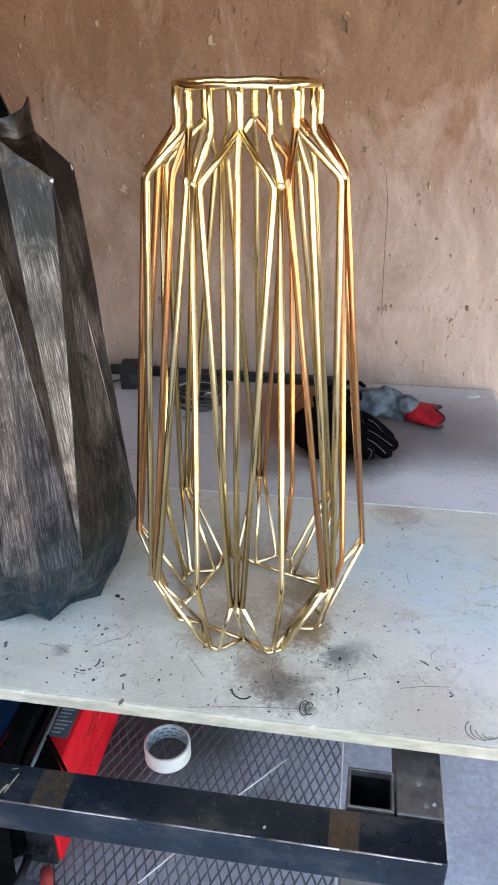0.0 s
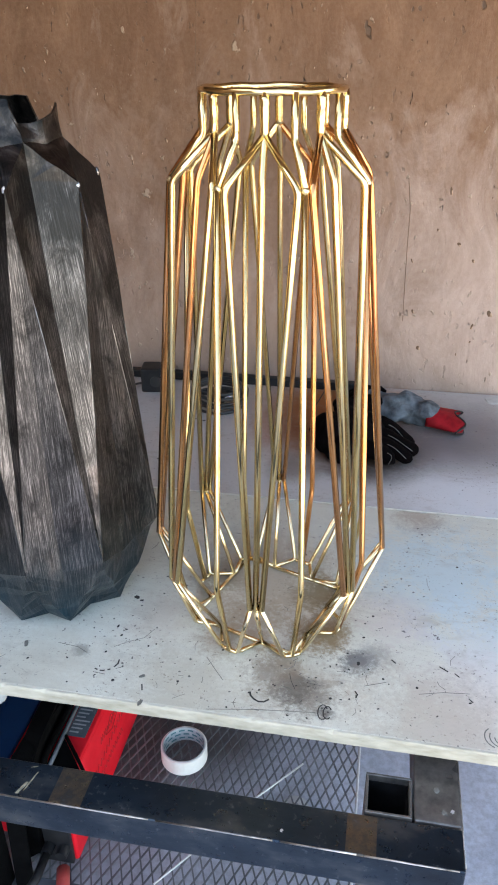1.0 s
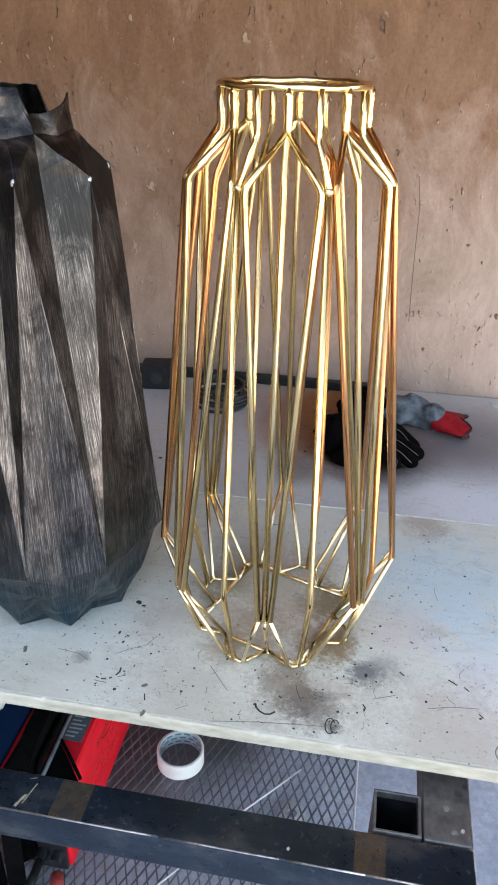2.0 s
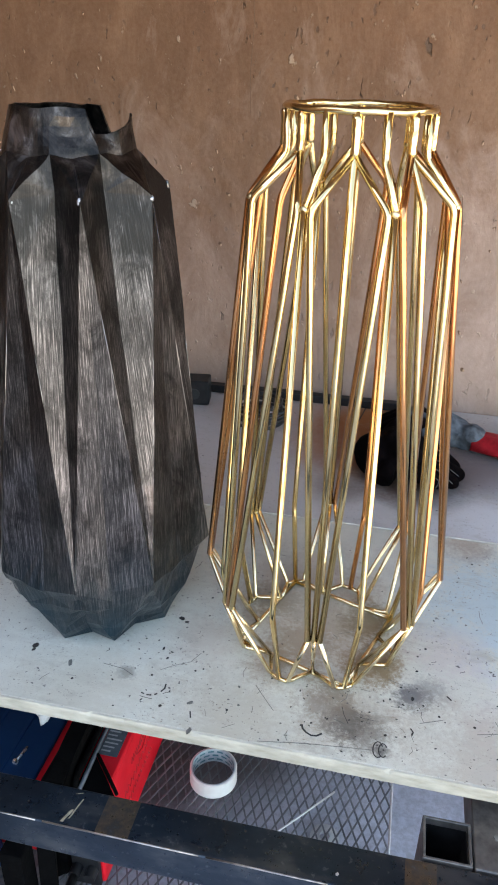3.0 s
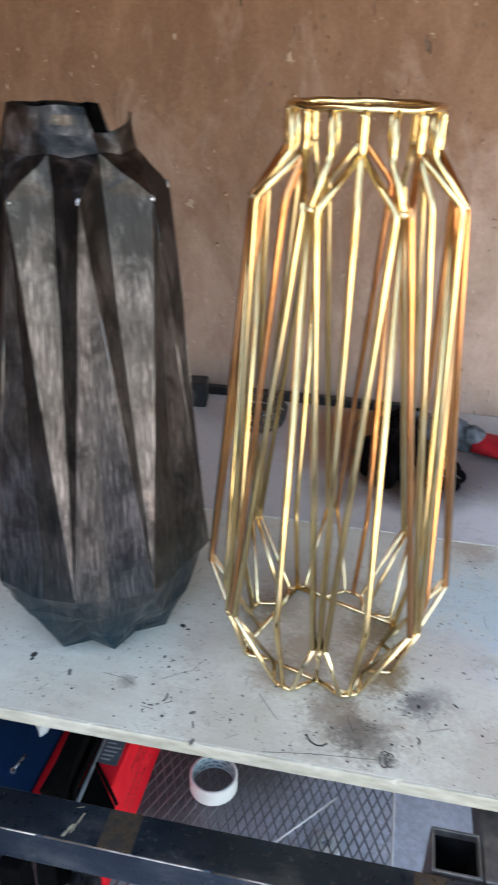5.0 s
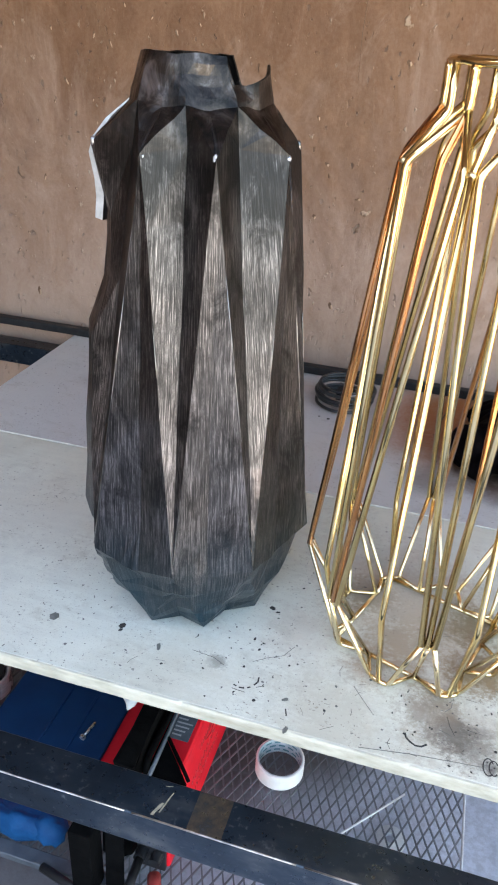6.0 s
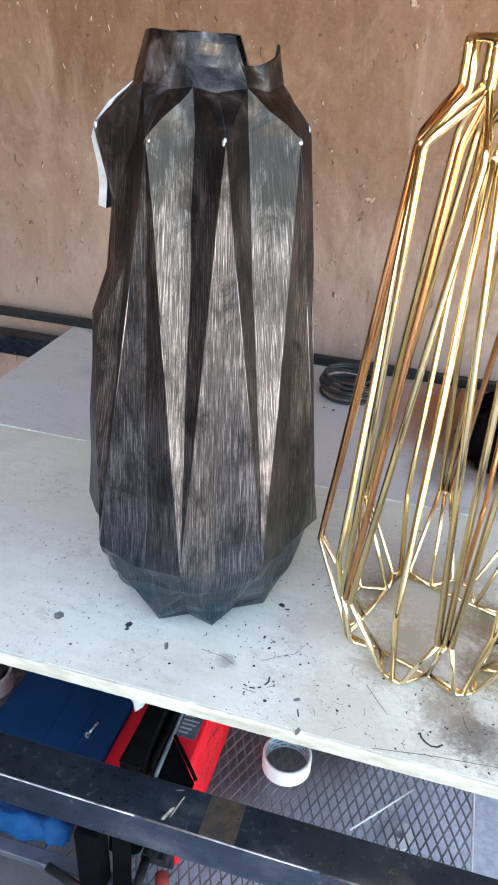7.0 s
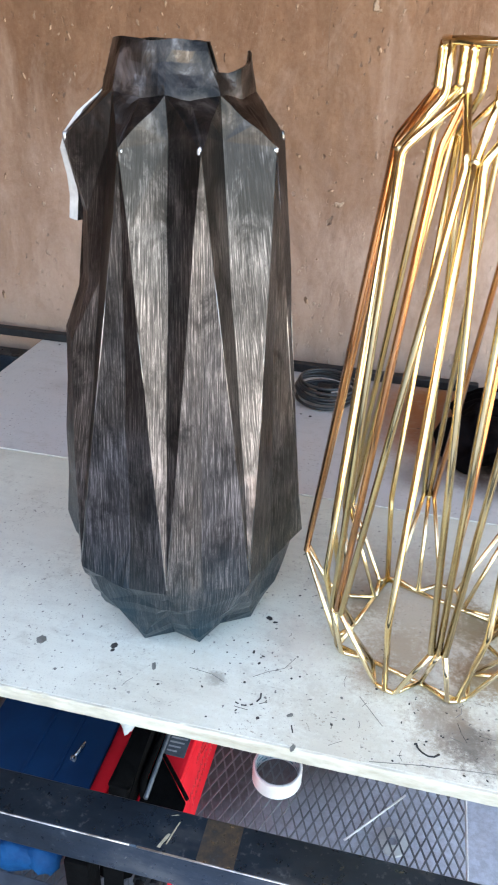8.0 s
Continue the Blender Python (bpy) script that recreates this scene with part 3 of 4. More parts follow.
for x, y0, y1, w in ((-0.174, 0.860, 0.880, 0.0024), (-0.166, 0.866, 0.898, 0.0012), (-0.171, 0.904, 0.907, 0.0012)):
    bm = bmesh.new()
    left = [bm.verts.new((x + 0.008 * s0 - w * (0.5 + rng.random() * 0.7), y0 + (y1 - y0) * s0, 0.7006)) for s0 in (0, 0.2, 0.4, 0.6, 0.8, 1.0)]
    right = [bm.verts.new((x + 0.008 * s0 + w * (0.3 + rng.random() * 0.7), y0 + (y1 - y0) * s0, 0.7006)) for s0 in (0, 0.2, 0.4, 0.6, 0.8, 1.0)]
    for a in range(5):
        bm.faces.new((left[a], right[a], right[a + 1], left[a + 1]))
    part("paint_smear", bm, CREAM, frame_ob, "smeared cream paint").modifiers.new("coat", "SOLIDIFY").thickness = 0.0006

# the boards of the top
def chipped_edge():
    """The sawn front edge of the board, nicked along its upper arris."""
    bm = bmesh.new()
    rows = []
    for i in range(301):
        x = -1.008 + 2.256 * i / 300
        n1, n2 = noise.noise(Vector((x * 45, 0.3, 0))), noise.noise(Vector((x * 130, 2.3, 0)))
        nick = max(0.0, n1 + 0.6 * n2 - 0.25) * 0.006
        rows.append([bm.verts.new(p) for p in ((x, 1.0054, 0.7262), (x, 1.0015 + 0.0006 * n2, 0.7270), (x, 1.0012 + 0.0005 * n1, 0.7455 - nick), (x, 1.0024 + nick * 0.7, TOP - 0.0008 - nick * 0.4), (x, 1.0054, TOP - 0.0002))])
    for p, q in zip(rows, rows[1:]):
        for j in range(5):
            bm.faces.new((p[j], p[(j + 1) % 5], q[(j + 1) % 5], q[j]))
    bm.faces.new(rows[0])
    bm.faces.new(rows[-1][::-1])
    return bm


bm = box((-1.01, 1.0055, 0.7255), (1.25, 1.608, TOP), 0.0008, 1)
board_a = part("table_board", bm, BOARD_FRONT)
tagged(board_a, "whitewashed board bench top with soot, scratches and blue overspray", "table top")
part("edge_band", chipped_edge(), RAW_EDGE, board_a, "raw pale board edge")
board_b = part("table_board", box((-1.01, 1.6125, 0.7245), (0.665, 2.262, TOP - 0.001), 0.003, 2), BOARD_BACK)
tagged(board_b, "grey scorched board forming the rear of the bench top", "table top")
part("edge_band", box((-1.005, 1.6102, 0.727), (0.675, 1.6122, TOP + 0.0012), 0.0006, 1), PALE_EDGE, board_b, "pale joint edge")
for x0, x1, y0 in ((-0.06, 0.30, 1.045), (-0.95, -0.40, 1.30)):
    tagged(part("timber_batten", box((x0, y0, 0.702), (x1, y0 + 0.05, 0.7245), 0.002, 1), RAW_EDGE), "pale timber batten under the bench top", "batten")
tagged(part("steel_angle", box((-1.5, 2.214, 0.7505), (0.24, 2.240, 0.774), 0.003, 2), BLACK), "dark grey steel strip along the wall foot", "steel strip")

# ---- the gold wire vase ----
RL, ZL = 0.1875, 0.141
RF = 0.134


def at(k, r, z, eps):
    a = radians(-90 + eps + 45 * k)
    return Vector((r * math.cos(a), r * math.sin(a), z))


def wire_vase(x, y, eps):
    RU, ZU, RN, ZN, ZR, wr = 0.135, 0.719, 0.091, 0.774, 0.822, 0.0046
    vase = thing("wire_vase", (x, y, TOP + wr), 0, "tall geometric vase frame of gold lacquered rods", "vase")

    def P(k, r, z):
        return at(k, r, z, eps)

    ring = [P(i / 4, RN + 0.0008 * math.sin(i * 2.3), ZR + 0.0007 * math.sin(i * 1.7)) for i in range(32)]
    part("top_ring", tube(ring, wr, 8, closed=True), GOLD, vase, smooth=True)
    RB, ZB = 0.119, ZU + 0.004   # bend of the upper rods
    RC, ZC = 0.166, ZL + 0.006   # bend of the lower rods
    RM = RF * math.cos(radians(45)) / math.cos(radians(22.5))
    rod = lambda name, pts, mat=GOLD, r=wr: part(name, tube(soften(pts), r, 12), mat, vase, smooth=True)
    for k in range(8):
        h = k + 0.5
        U, N, L, F = P(h, RU, ZU), P(k, RN, ZN), P(k, RL, ZL), P(h, RF, 0.0)
        rod("shoulder_rod", [P(h, RN, ZR), P(h, RN, ZN - 0.004), U])
        rod("long_rod", [U, P(h, RC, ZC), F], COPPER_REFLECTION if k in (1, 3) else GOLD)
        rod("neck_rod", [P(k, RN, ZR), N, P(k, RB, ZB), L], COPPER_REFLECTION if k in (2, 6, 7) else GOLD)
        for sgn in (1, -1):
            o = 0.0085
            hh = k + 0.5 * sgn
            side = lambda kk, to: (P(kk + 0.1 * to, 1, 0) - P(kk - 0.1 * to, 1, 0)).normalized() * o
            rod("side_rod", [N + Vector((0, 0, 0.002)), P(hh, RU, ZU) + side(hh, -sgn), L + side(k, sgn)], COPPER_REFLECTION if (k, sgn) in ((6, 1), (6, -1), (4, -1), (1, -1), (2, -1), (2, 1), (3, -1)) else GOLD)
            rod("lower_rod", [L + side(k, sgn), P(hh, RF, 0.001) + side(hh, -sgn) * 1.8, P(k + 0.03 * sgn, RM, 0.002)], PALE_GOLD, 0.0036)
        rod("foot_rod", [L, P(k, RM, 0.002)], PALE_GOLD, 0.0036)
        part("weld", roughen(ball(U, 0.0052, (1, 1, 0.9)), 0.0015, 300, k), WELD, vase, smooth=True)
        part("weld", roughen(ball(L, 0.0048, (1, 1, 0.8)), 0.0015, 300, k), WELD, vase, smooth=True)
        part("neck_weld", roughen(tube([P(k, RN, ZR - 0.004).lerp(N, i / 9) for i in range(10)], 0.0058, 10), 0.0012, 160, k), GOLD, vase, "weld-coated neck rod", smooth=True)
        if k % 2 == 0:
            rod("base_rod", [P(h, RF, 0.0), P(h + 2, RF, 0.0)], PALE_GOLD, 0.0038)
        rod("foot_link", [P(h - 0.13, RF, 0.0), P(h, RF + 0.002, 0.0), P(h + 0.13, RF, 0.0)], PALE_GOLD, 0.0036)
    return vase


wire_vase(GX, GY, 3)


# ---- the dark sheet vase ----
def sheet_vase(x, y, eps):
    RU, ZU, RN, ZN, ZR = 0.139, 0.712, 0.088, 0.765, 0.816
    vase = thing("metal_vase", (x, y, TOP), 0, "tall faceted vase of dark brushed steel with a torn rim", "vase")

    def P(k, r, z):
        # the facets are not quite even
        d = (k - 0.25 + 4) % 8 - 4
        return at(k - 0.25 * d * math.exp(-d * d), r, z, eps)

    bm = bmesh.new()
    made = {}

    def V(p):
        key = tuple(round(c, 5) for c in p)
        if key not in made:
            made[key] = bm.verts.new(p)
        return made[key]

    def tri(*ps):
        try:
            bm.faces.new([V(p) for p in ps])
        except ValueError:
            pass

    # height of the rim round the neck, torn down on one side
    def rim(k):
        k = (k + 4) % 8 - 4
        if 0.95 < k < 1.25:
            return ZN + 0.020
        if 1.25 <= k < 2.4:
            return ZN + 0.020 + (k - 1.25) * 0.021
        if 2.4 <= k < 3.4:
            return ZN + 0.014
        return ZR + 0.001 * math.sin(5 * k)

    # two thumb-wide dents in the neck
    def dent(p):
        q = p.copy()
        for deg, z in ((-65, 0.789), (-34, 0.786)):
            c = Vector((RN * math.cos(radians(deg)), RN * math.sin(radians(deg)), z))
            q -= 0.006 * math.exp(-((p - c).length / 0.015) ** 2) * Vector((c.x, c.y, 0)).normalized()
        return q

    RB, ZB, RC, ZC = 0.101, ZU + 0.006, 0.161, ZL - 0.020
    RM, RW, RD = 0.112, 0.187, 0.132
    for k in range(8):
        h, g = k + 0.5, k + 1
        U, N, L, F = P(h, RU, ZU), P(k, RN + 0.005, ZN), P(k, RW, ZL), P(h, RD, 0.0)
        N2, L2, S = P(g, RN + 0.005, ZN), P(g, RW, ZL), P(h, RN + 0.002, ZN - 0.004)
        B, B2, C = P(k, RB, ZB), P(g, RB, ZB), P(h, RC, ZC)
        M, M2 = P(k, RM, 0.006), P(g, RM, 0.006)
        for a, b, pa, pb in ((k, h, N, S), (h, g, S, N2)):
            steps = 4
            for i in range(steps):
                s0, s1 = i / steps, (i + 1) / steps
                ka, kb = a + (b - a) * s0, a + (b - a) * s1
                la, lb = pa.lerp(pb, s0), pa.lerp(pb, s1)
                ta, tb = P(ka, RN - (0.013 if rim(ka) > ZN + 0.045 else 0.002), rim(ka)), P(kb, RN - (0.013 if rim(kb) > ZN + 0.045 else 0.002), rim(kb))
                for j in range(5):
                    bm.faces.new([V(dent(la.lerp(ta, j / 5))), V(dent(lb.lerp(tb, j / 5))), V(dent(lb.lerp(tb, (j + 1) / 5))), V(dent(la.lerp(ta, (j + 1) / 5)))])
            mid = [V(pa.lerp(pb, i / steps)) for i in range(steps + 1)]
            bm.faces.new(mid + [V(U)])
        tri(N, U, B)
        tri(N2, B2, U)
        tri(B, U, L)
        tri(B2, L2, U)
        tri(U, C, L)
        tri(U, L2, C)
        tri(L, C, F)
        tri(L2, F, C)
        tri(L, F, M)
        tri(L2, M2, F)
        tri(M, F, P(0, 0.0, 0.008))
        tri(F, M2, P(0, 0.0, 0.008))
    bmesh.ops.remove_doubles(bm, verts=bm.verts, dist=1e-5)
    bmesh.ops.triangulate(bm, faces=[f for f in bm.faces if len(f.verts) > 4])
    bmesh.ops.subdivide_edges(bm, edges=[e for e in bm.edges if e.calc_length() > 0.07], cuts=6)
    bmesh.ops.triangulate(bm, faces=[f for f in bm.faces if len(f.verts) > 4])
    for v in bm.verts:
        turn = (math.degrees(math.atan2(v.co.y, v.co.x)) + 90 - eps) / 45
        if abs(turn + 2.1) < 0.9 and 0.50 < v.co.z < 0.66:
            v.co.x += 0.027
        v.co += (0.0035 * noise.noise_vector(v.co * 13.0) + 0.002 * noise.noise_vector(v.co * 41.0)) * (1 if v.co.z > 0.02 else 0.3)
        if 0.015 < v.co.z < 0.13:
            v.co += 0.007 * noise.noise_vector(v.co * 34.0)
    bmesh.ops.recalc_face_normals(bm, faces=bm.faces)
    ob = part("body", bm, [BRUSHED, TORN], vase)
    mod = ob.modifiers.new("wall", "SOLIDIFY")
    mod.thickness, mod.offset = 0.003, -1
    bv = ob.modifiers.new("worn_edges", "BEVEL")
    bv.width, bv.segments, bv.limit_method, bv.angle_limit = 0.004, 3, "ANGLE", radians(14)

    # a torn strip that stands off the shoulder
    sheet = bmesh.new()
    rows = []
    out_dir, back_dir = Vector((-0.95, -0.31, 0)), Vector((-0.31, 0.95, 0))
    for out, z, deep in ((0.100, 0.756, 0.02), (0.112, 0.750, 0.03), (0.132, 0.732, 0.04), (0.147, 0.712, 0.05), (0.150, 0.695, 0.055), (0.150, 0.665, 0.055), (0.147, 0.640, 0.05), (0.146, 0.612, 0.04)):
        jig = 0.003 * math.sin(z * 300)
        rows.append([sheet.verts.new(out_dir * (out + jig - 0.016 - 0.05 * q) + back_dir * (deep * q - 0.01) + Vector((0, 0, z))) for q in (0, 0.35, 0.7, 1.0)])
    for p, q in zip(rows, rows[1:]):
        for j in range(3):
            sheet.faces.new((p[j], p[j + 1], q[j + 1], q[j]))
    flap = part("torn_flap", sheet, [BRUSHED, TORN], vase, "bent flap with a pale torn edge")
    mod = flap.modifiers.new("wall", "SOLIDIFY")
    mod.thickness, mod.offset, mod.material_offset_rim = 0.017, 0, 1
    for k in range(8):
        U, L = P(k + 0.5, RU, ZU), P(k, RW, ZL)
        # weld spots, given a paler colour at the two corners that glint
        part("weld_spot", roughen(ball(P(k + 0.5, RU - 0.0036, ZU - 0.004 * (k % 2)), 0.0036, (1, 1, 1.7)), 0.002, 180, k), PALE_STEEL if k in (0, 1) else GLINT_STEEL, vase, "small weld spot with its glint put into the colour", smooth=True)
        # bright threads along the ridges, drawn for their highlights
        for kk in (k - 0.5, k + 0.5):
            if kk in (4.5, 5.5, 6.5):
                continue
            part("edge_glint", tube([P(kk, RU - 0.0005, ZU - 0.01), P(k, RW - 0.0008, ZL + 0.01)], 0.0006, 6), GLINT_STEEL, vase, smooth=True)
    return vase


sheet_vase(DX, DY, 8)

# ---- marks on the bench top ----
def mark(points, r, material, label):
    bm = tube([(x, y, TOP + 0.0002) for x, y in points], r, 6)
    for v in bm.verts:
        v.co.z = TOP + max(0.0, (v.co.z - TOP)) * 0.3 + 0.0003
    return tagged(part("scorch_mark", bm, material), label, "mark", "marks on the bench top")


def arc(cx, cy, r, a0, a1, n=14):
    return [(cx + r * math.cos(radians(a0 + (a1 - a0) * i / n)), cy + r * math.sin(radians(a0 + (a1 - a0) * i / n))) for i in range(n + 1)]


mark([(0.124, 1.054), (0.126, 1.047), (0.132, 1.041), (0.140, 1.037), (0.148, 1.038), (0.155, 1.044)], 0.0016, SOOT, "black curved burn mark on the white board")
for piece in ([(-0.128, 1.059), (-0.123, 1.057)], [(-0.119, 1.056), (-0.111, 1.057)], [(-0.107, 1.059), (-0.103, 1.062)], [(-0.099, 1.067), (-0.095, 1.075), (-0.096, 1.084)]):
    mark(piece, 0.0013, SOOT, "broken black curved burn mark on the white board")
for cx, r in ((0.237, 0.007), (0.244, 0.006)):
    mark([(cx + r * math.cos(a), 1.034 + 2.0 * r * math.sin(a)) for a in [0.5 + 0.42 * j for j in range(13)]], 0.0010, SOOT, "small scribbled soot ring on the board")
for i in range(5):
    mark(arc(0.488 + 0.005 * i, 1.031, 0.019 - 0.002 * i, 130 + 25 * i, 250 + 28 * i), 0.0009, GREY_SPOT, "scribbled soot rings on the board")
mark([(0.065, 1.009), (0.135, 1.021), (0.226, 1.031)], 0.0006, GREY_SPOT, "long thin scratch on the board")
for pts, w in (([(0.042, 1.114), (0.058, 1.094), (0.078, 1.070)], 0.0006), ([(-0.209, 1.104), (-0.173, 1.100), (-0.153, 1.090)], 0.0006), ([(-0.114, 1.111), (-0.095, 1.126), (-0.072, 1.139), (-0.060, 1.163)], 0.0005),
               ([(0.282, 1.083), (0.286, 1.077), (0.284, 1.070)], 0.0013), ([(0.336, 1.160), (0.343, 1.153)], 0.0014), ([(0.411, 1.158), (0.424, 1.149)], 0.0014), ([(0.434, 1.147), (0.441, 1.140)], 0.0012),
               ([(0.452, 1.098), (0.458, 1.091)], 0.0012), ([(0.378, 1.094), (0.415, 1.104), (0.454, 1.108)], 0.0006), ([(0.295, 1.096), (0.329, 1.110)], 0.0006), ([(-0.044, 1.040), (-0.040, 1.028)], 0.0011)):
    mark(pts, w, SOOT if w > 0.0008 else GREY_SPOT, "dark scratch in the white board")
for i in range(60):
    x, y, a, ln = rng.uniform(-0.42, 0.62), rng.uniform(1.02, 1.50), rng.uniform(0, 3.14), rng.uniform(0.008, 0.035)
    if i >= 26:
        x, y, ln = rng.gauss(0.12, 0.17), max(1.02, rng.gauss(1.08, 0.05)), rng.uniform(0.004, 0.022)
    bend = rng.uniform(-0.004, 0.004)
    mark([(x, y), (x + 0.5 * ln * math.cos(a) + bend, y + 0.5 * ln * math.sin(a)), (x + ln * math.cos(a), y + ln * math.sin(a))], rng.uniform(0.0003, 0.0006), GREY_SPOT if i % 4 else SOOT, "short scratch in the white board")
spots = [(-0.261, 1.093, 0.0075, 1), (-0.445, 1.100, 0.0085, 1), (-0.333, 1.117, 0.007, 0), (-0.332, 1.107, 0.004, 0), (0.284, 1.143, 0.0045, 0),
         (-0.036, 1.004, 0.0065, 1), (-0.116, 1.238, 0.006, 0), (-0.105, 1.231, 0.004, 0), (-0.124, 1.159, 0.004, 0), (-0.108, 1.154, 0.003, 0), (-0.111, 1.139, 0.003, 0), (-0.049, 1.056, 0.005, 1)]
for i in range(46):
    spots.append((rng.uniform(-0.45, 0.62), rng.uniform(1.02, 1.58), rng.uniform(0.0008, 0.0028), 0))
for i in range(60):
    spots.append((rng.gauss(0.20, 0.09), max(1.012, rng.gauss(1.09, 0.045)), rng.uniform(0.0008, 0.0024), 0))
for i in range(26):
    spots.append((rng.gauss(-0.07, 0.07), max(1.012, rng.gauss(1.15, 0.05)), rng.uniform(0.0008, 0.0024), i % 2))
for i in range(16):
    spots.append((rng.uniform(-0.95, 0.6), rng.uniform(1.66, 2.2), rng.uniform(0.002, 0.005), 0))
for x, y, r, grey in spots:
    bm = disc((0, 0, 0), r, 0.0005, 16, None, 0.20, rng)
    ob = part("spatter_spot", bm, GREY_SPOT if grey else SOOT)
    ob.matrix_basis = Matrix.Translation((x, y, TOP + 0.0002)) @ Matrix.Rotation(rng.uniform(0, 6.28), 4, "Z") @ Matrix.Diagonal((1.0, rng.uniform(0.4, 1.0), 1, 1))
    tagged(ob, "grey paint spot on the board" if grey else "small black spatter spot on the board", "spot", "spots on the bench top")
mark([(0.134, 2.225), (0.122, 2.14), (0.107, 2.06)], 0.0016, SOOT, "dark burnt line across the rear board")
ob = part("paint_spot", disc((0.60, 2.22, TOP - 0.0008), 0.024, 0.0022, 20, None, 0.15, rng), PAPER)
tagged(ob, "pale dried paint spot by the wall", "spot")


# ---- cable, adaptor and gloves at the back of the bench ----
def cable_coil(x, y):
    coil = thing("cable_coil", (x, y, TOP), 0, "coiled grey black power cable with its plug", "cable")
    r = random.Random(9)
    for i in range(7):
        rad = 0.060 + 0.022 * r.random()
        z = 0.006 + 0.0075 * i
        ox, oy = r.uniform(-0.008, 0.008), r.uniform(-0.008, 0.008)
        tilt = r.uniform(-0.10, 0.10)
        pts = [(ox + rad * math.cos(a), oy + rad * 0.92 * math.sin(a), z + tilt * rad * math.sin(a + i) * 0.6 + 0.004) for a in [2 * math.pi * j / 36 for j in range(36)]]
        part("loop", tube(pts, 0.0042, 7, closed=True), CABLE, coil, smooth=True)
    plug = part("plug", box((-0.022, -0.018, 0.012), (0.016, 0.014, 0.040), 0.006, 3), BLACK, coil, "glossy black moulded plug")
    for dx in (-0.008, 0.006):
        part("pin", tube([(0.014, dx, 0.026), (0.034, dx, 0.022)], 0.0022, 8), ZINC, plug)
    return coil


cable_coil(-0.145, 2.065)
adaptor = thing("power_adaptor", (-0.348, 2.145, TOP), 8, "small black power adaptor block by the wall", "adaptor")
part("housing", box((-0.042, -0.032, 0.0), (0.042, 0.032, 0.072), 0.007, 3), BLACK, adaptor)
part("socket", tube([(0, -0.0315, 0.034), (0, -0.0345, 0.034)], 0.016, 18), CABLE, adaptor)
part("lead", tube(soften([(-0.03, 0, 0.02), (-0.07, 0.01, 0.008), (-0.12, -0.01, 0.006)], 0.02), 0.0035, 7), CABLE, adaptor, smooth=True)


def finger(bm, pts, r0, r1, sides=10):
    """A stuffed finger along a bent line, round at both ends."""
    pts = soften(pts, 0.02, 5)
    d0, d1 = (pts[0] - pts[1]).normalized(), (pts[-1] - pts[-2]).normalized()
    line = [(pts[0] + d0 * r0 * 0.8, r0 * 0.5)]
    n = len(pts)
    line += [(p, r0 + (r1 - r0) * i / (n - 1)) for i, p in enumerate(pts)]
    line += [(pts[-1] + d1 * r1 * 0.6, r1 * 0.8), (pts[-1] + d1 * r1 * 0.98, r1 * 0.3)]
    rows = []
    for i, (p, r) in enumerate(line):
        d = (line[min(i + 1, len(line) - 1)][0] - line[max(i - 1, 0)][0]).normalized()
        u = d.cross(Vector((0, 0, 1))).normalized()
        w = u.cross(d)
        rows.append([bm.verts.new(p + r * (math.cos(2 * math.pi * j / sides) * u + math.sin(2 * math.pi * j / sides) * w)) for j in range(sides)])
    for p, q in zip(rows, rows[1:]):
        for j in range(sides):
            bm.faces.new((p[j], p[(j + 1) % sides], q[(j + 1) % sides], q[j]))
    bm.faces.new(rows[0])
    bm.faces.new(rows[-1][::-1])
    return bm


def fused(ob, voxel=0.005):
    mod = ob.modifiers.new("fused", "REMESH")
    mod.mode, mod.voxel_size, mod.use_smooth_shade = "VOXEL", voxel, True
    return ob


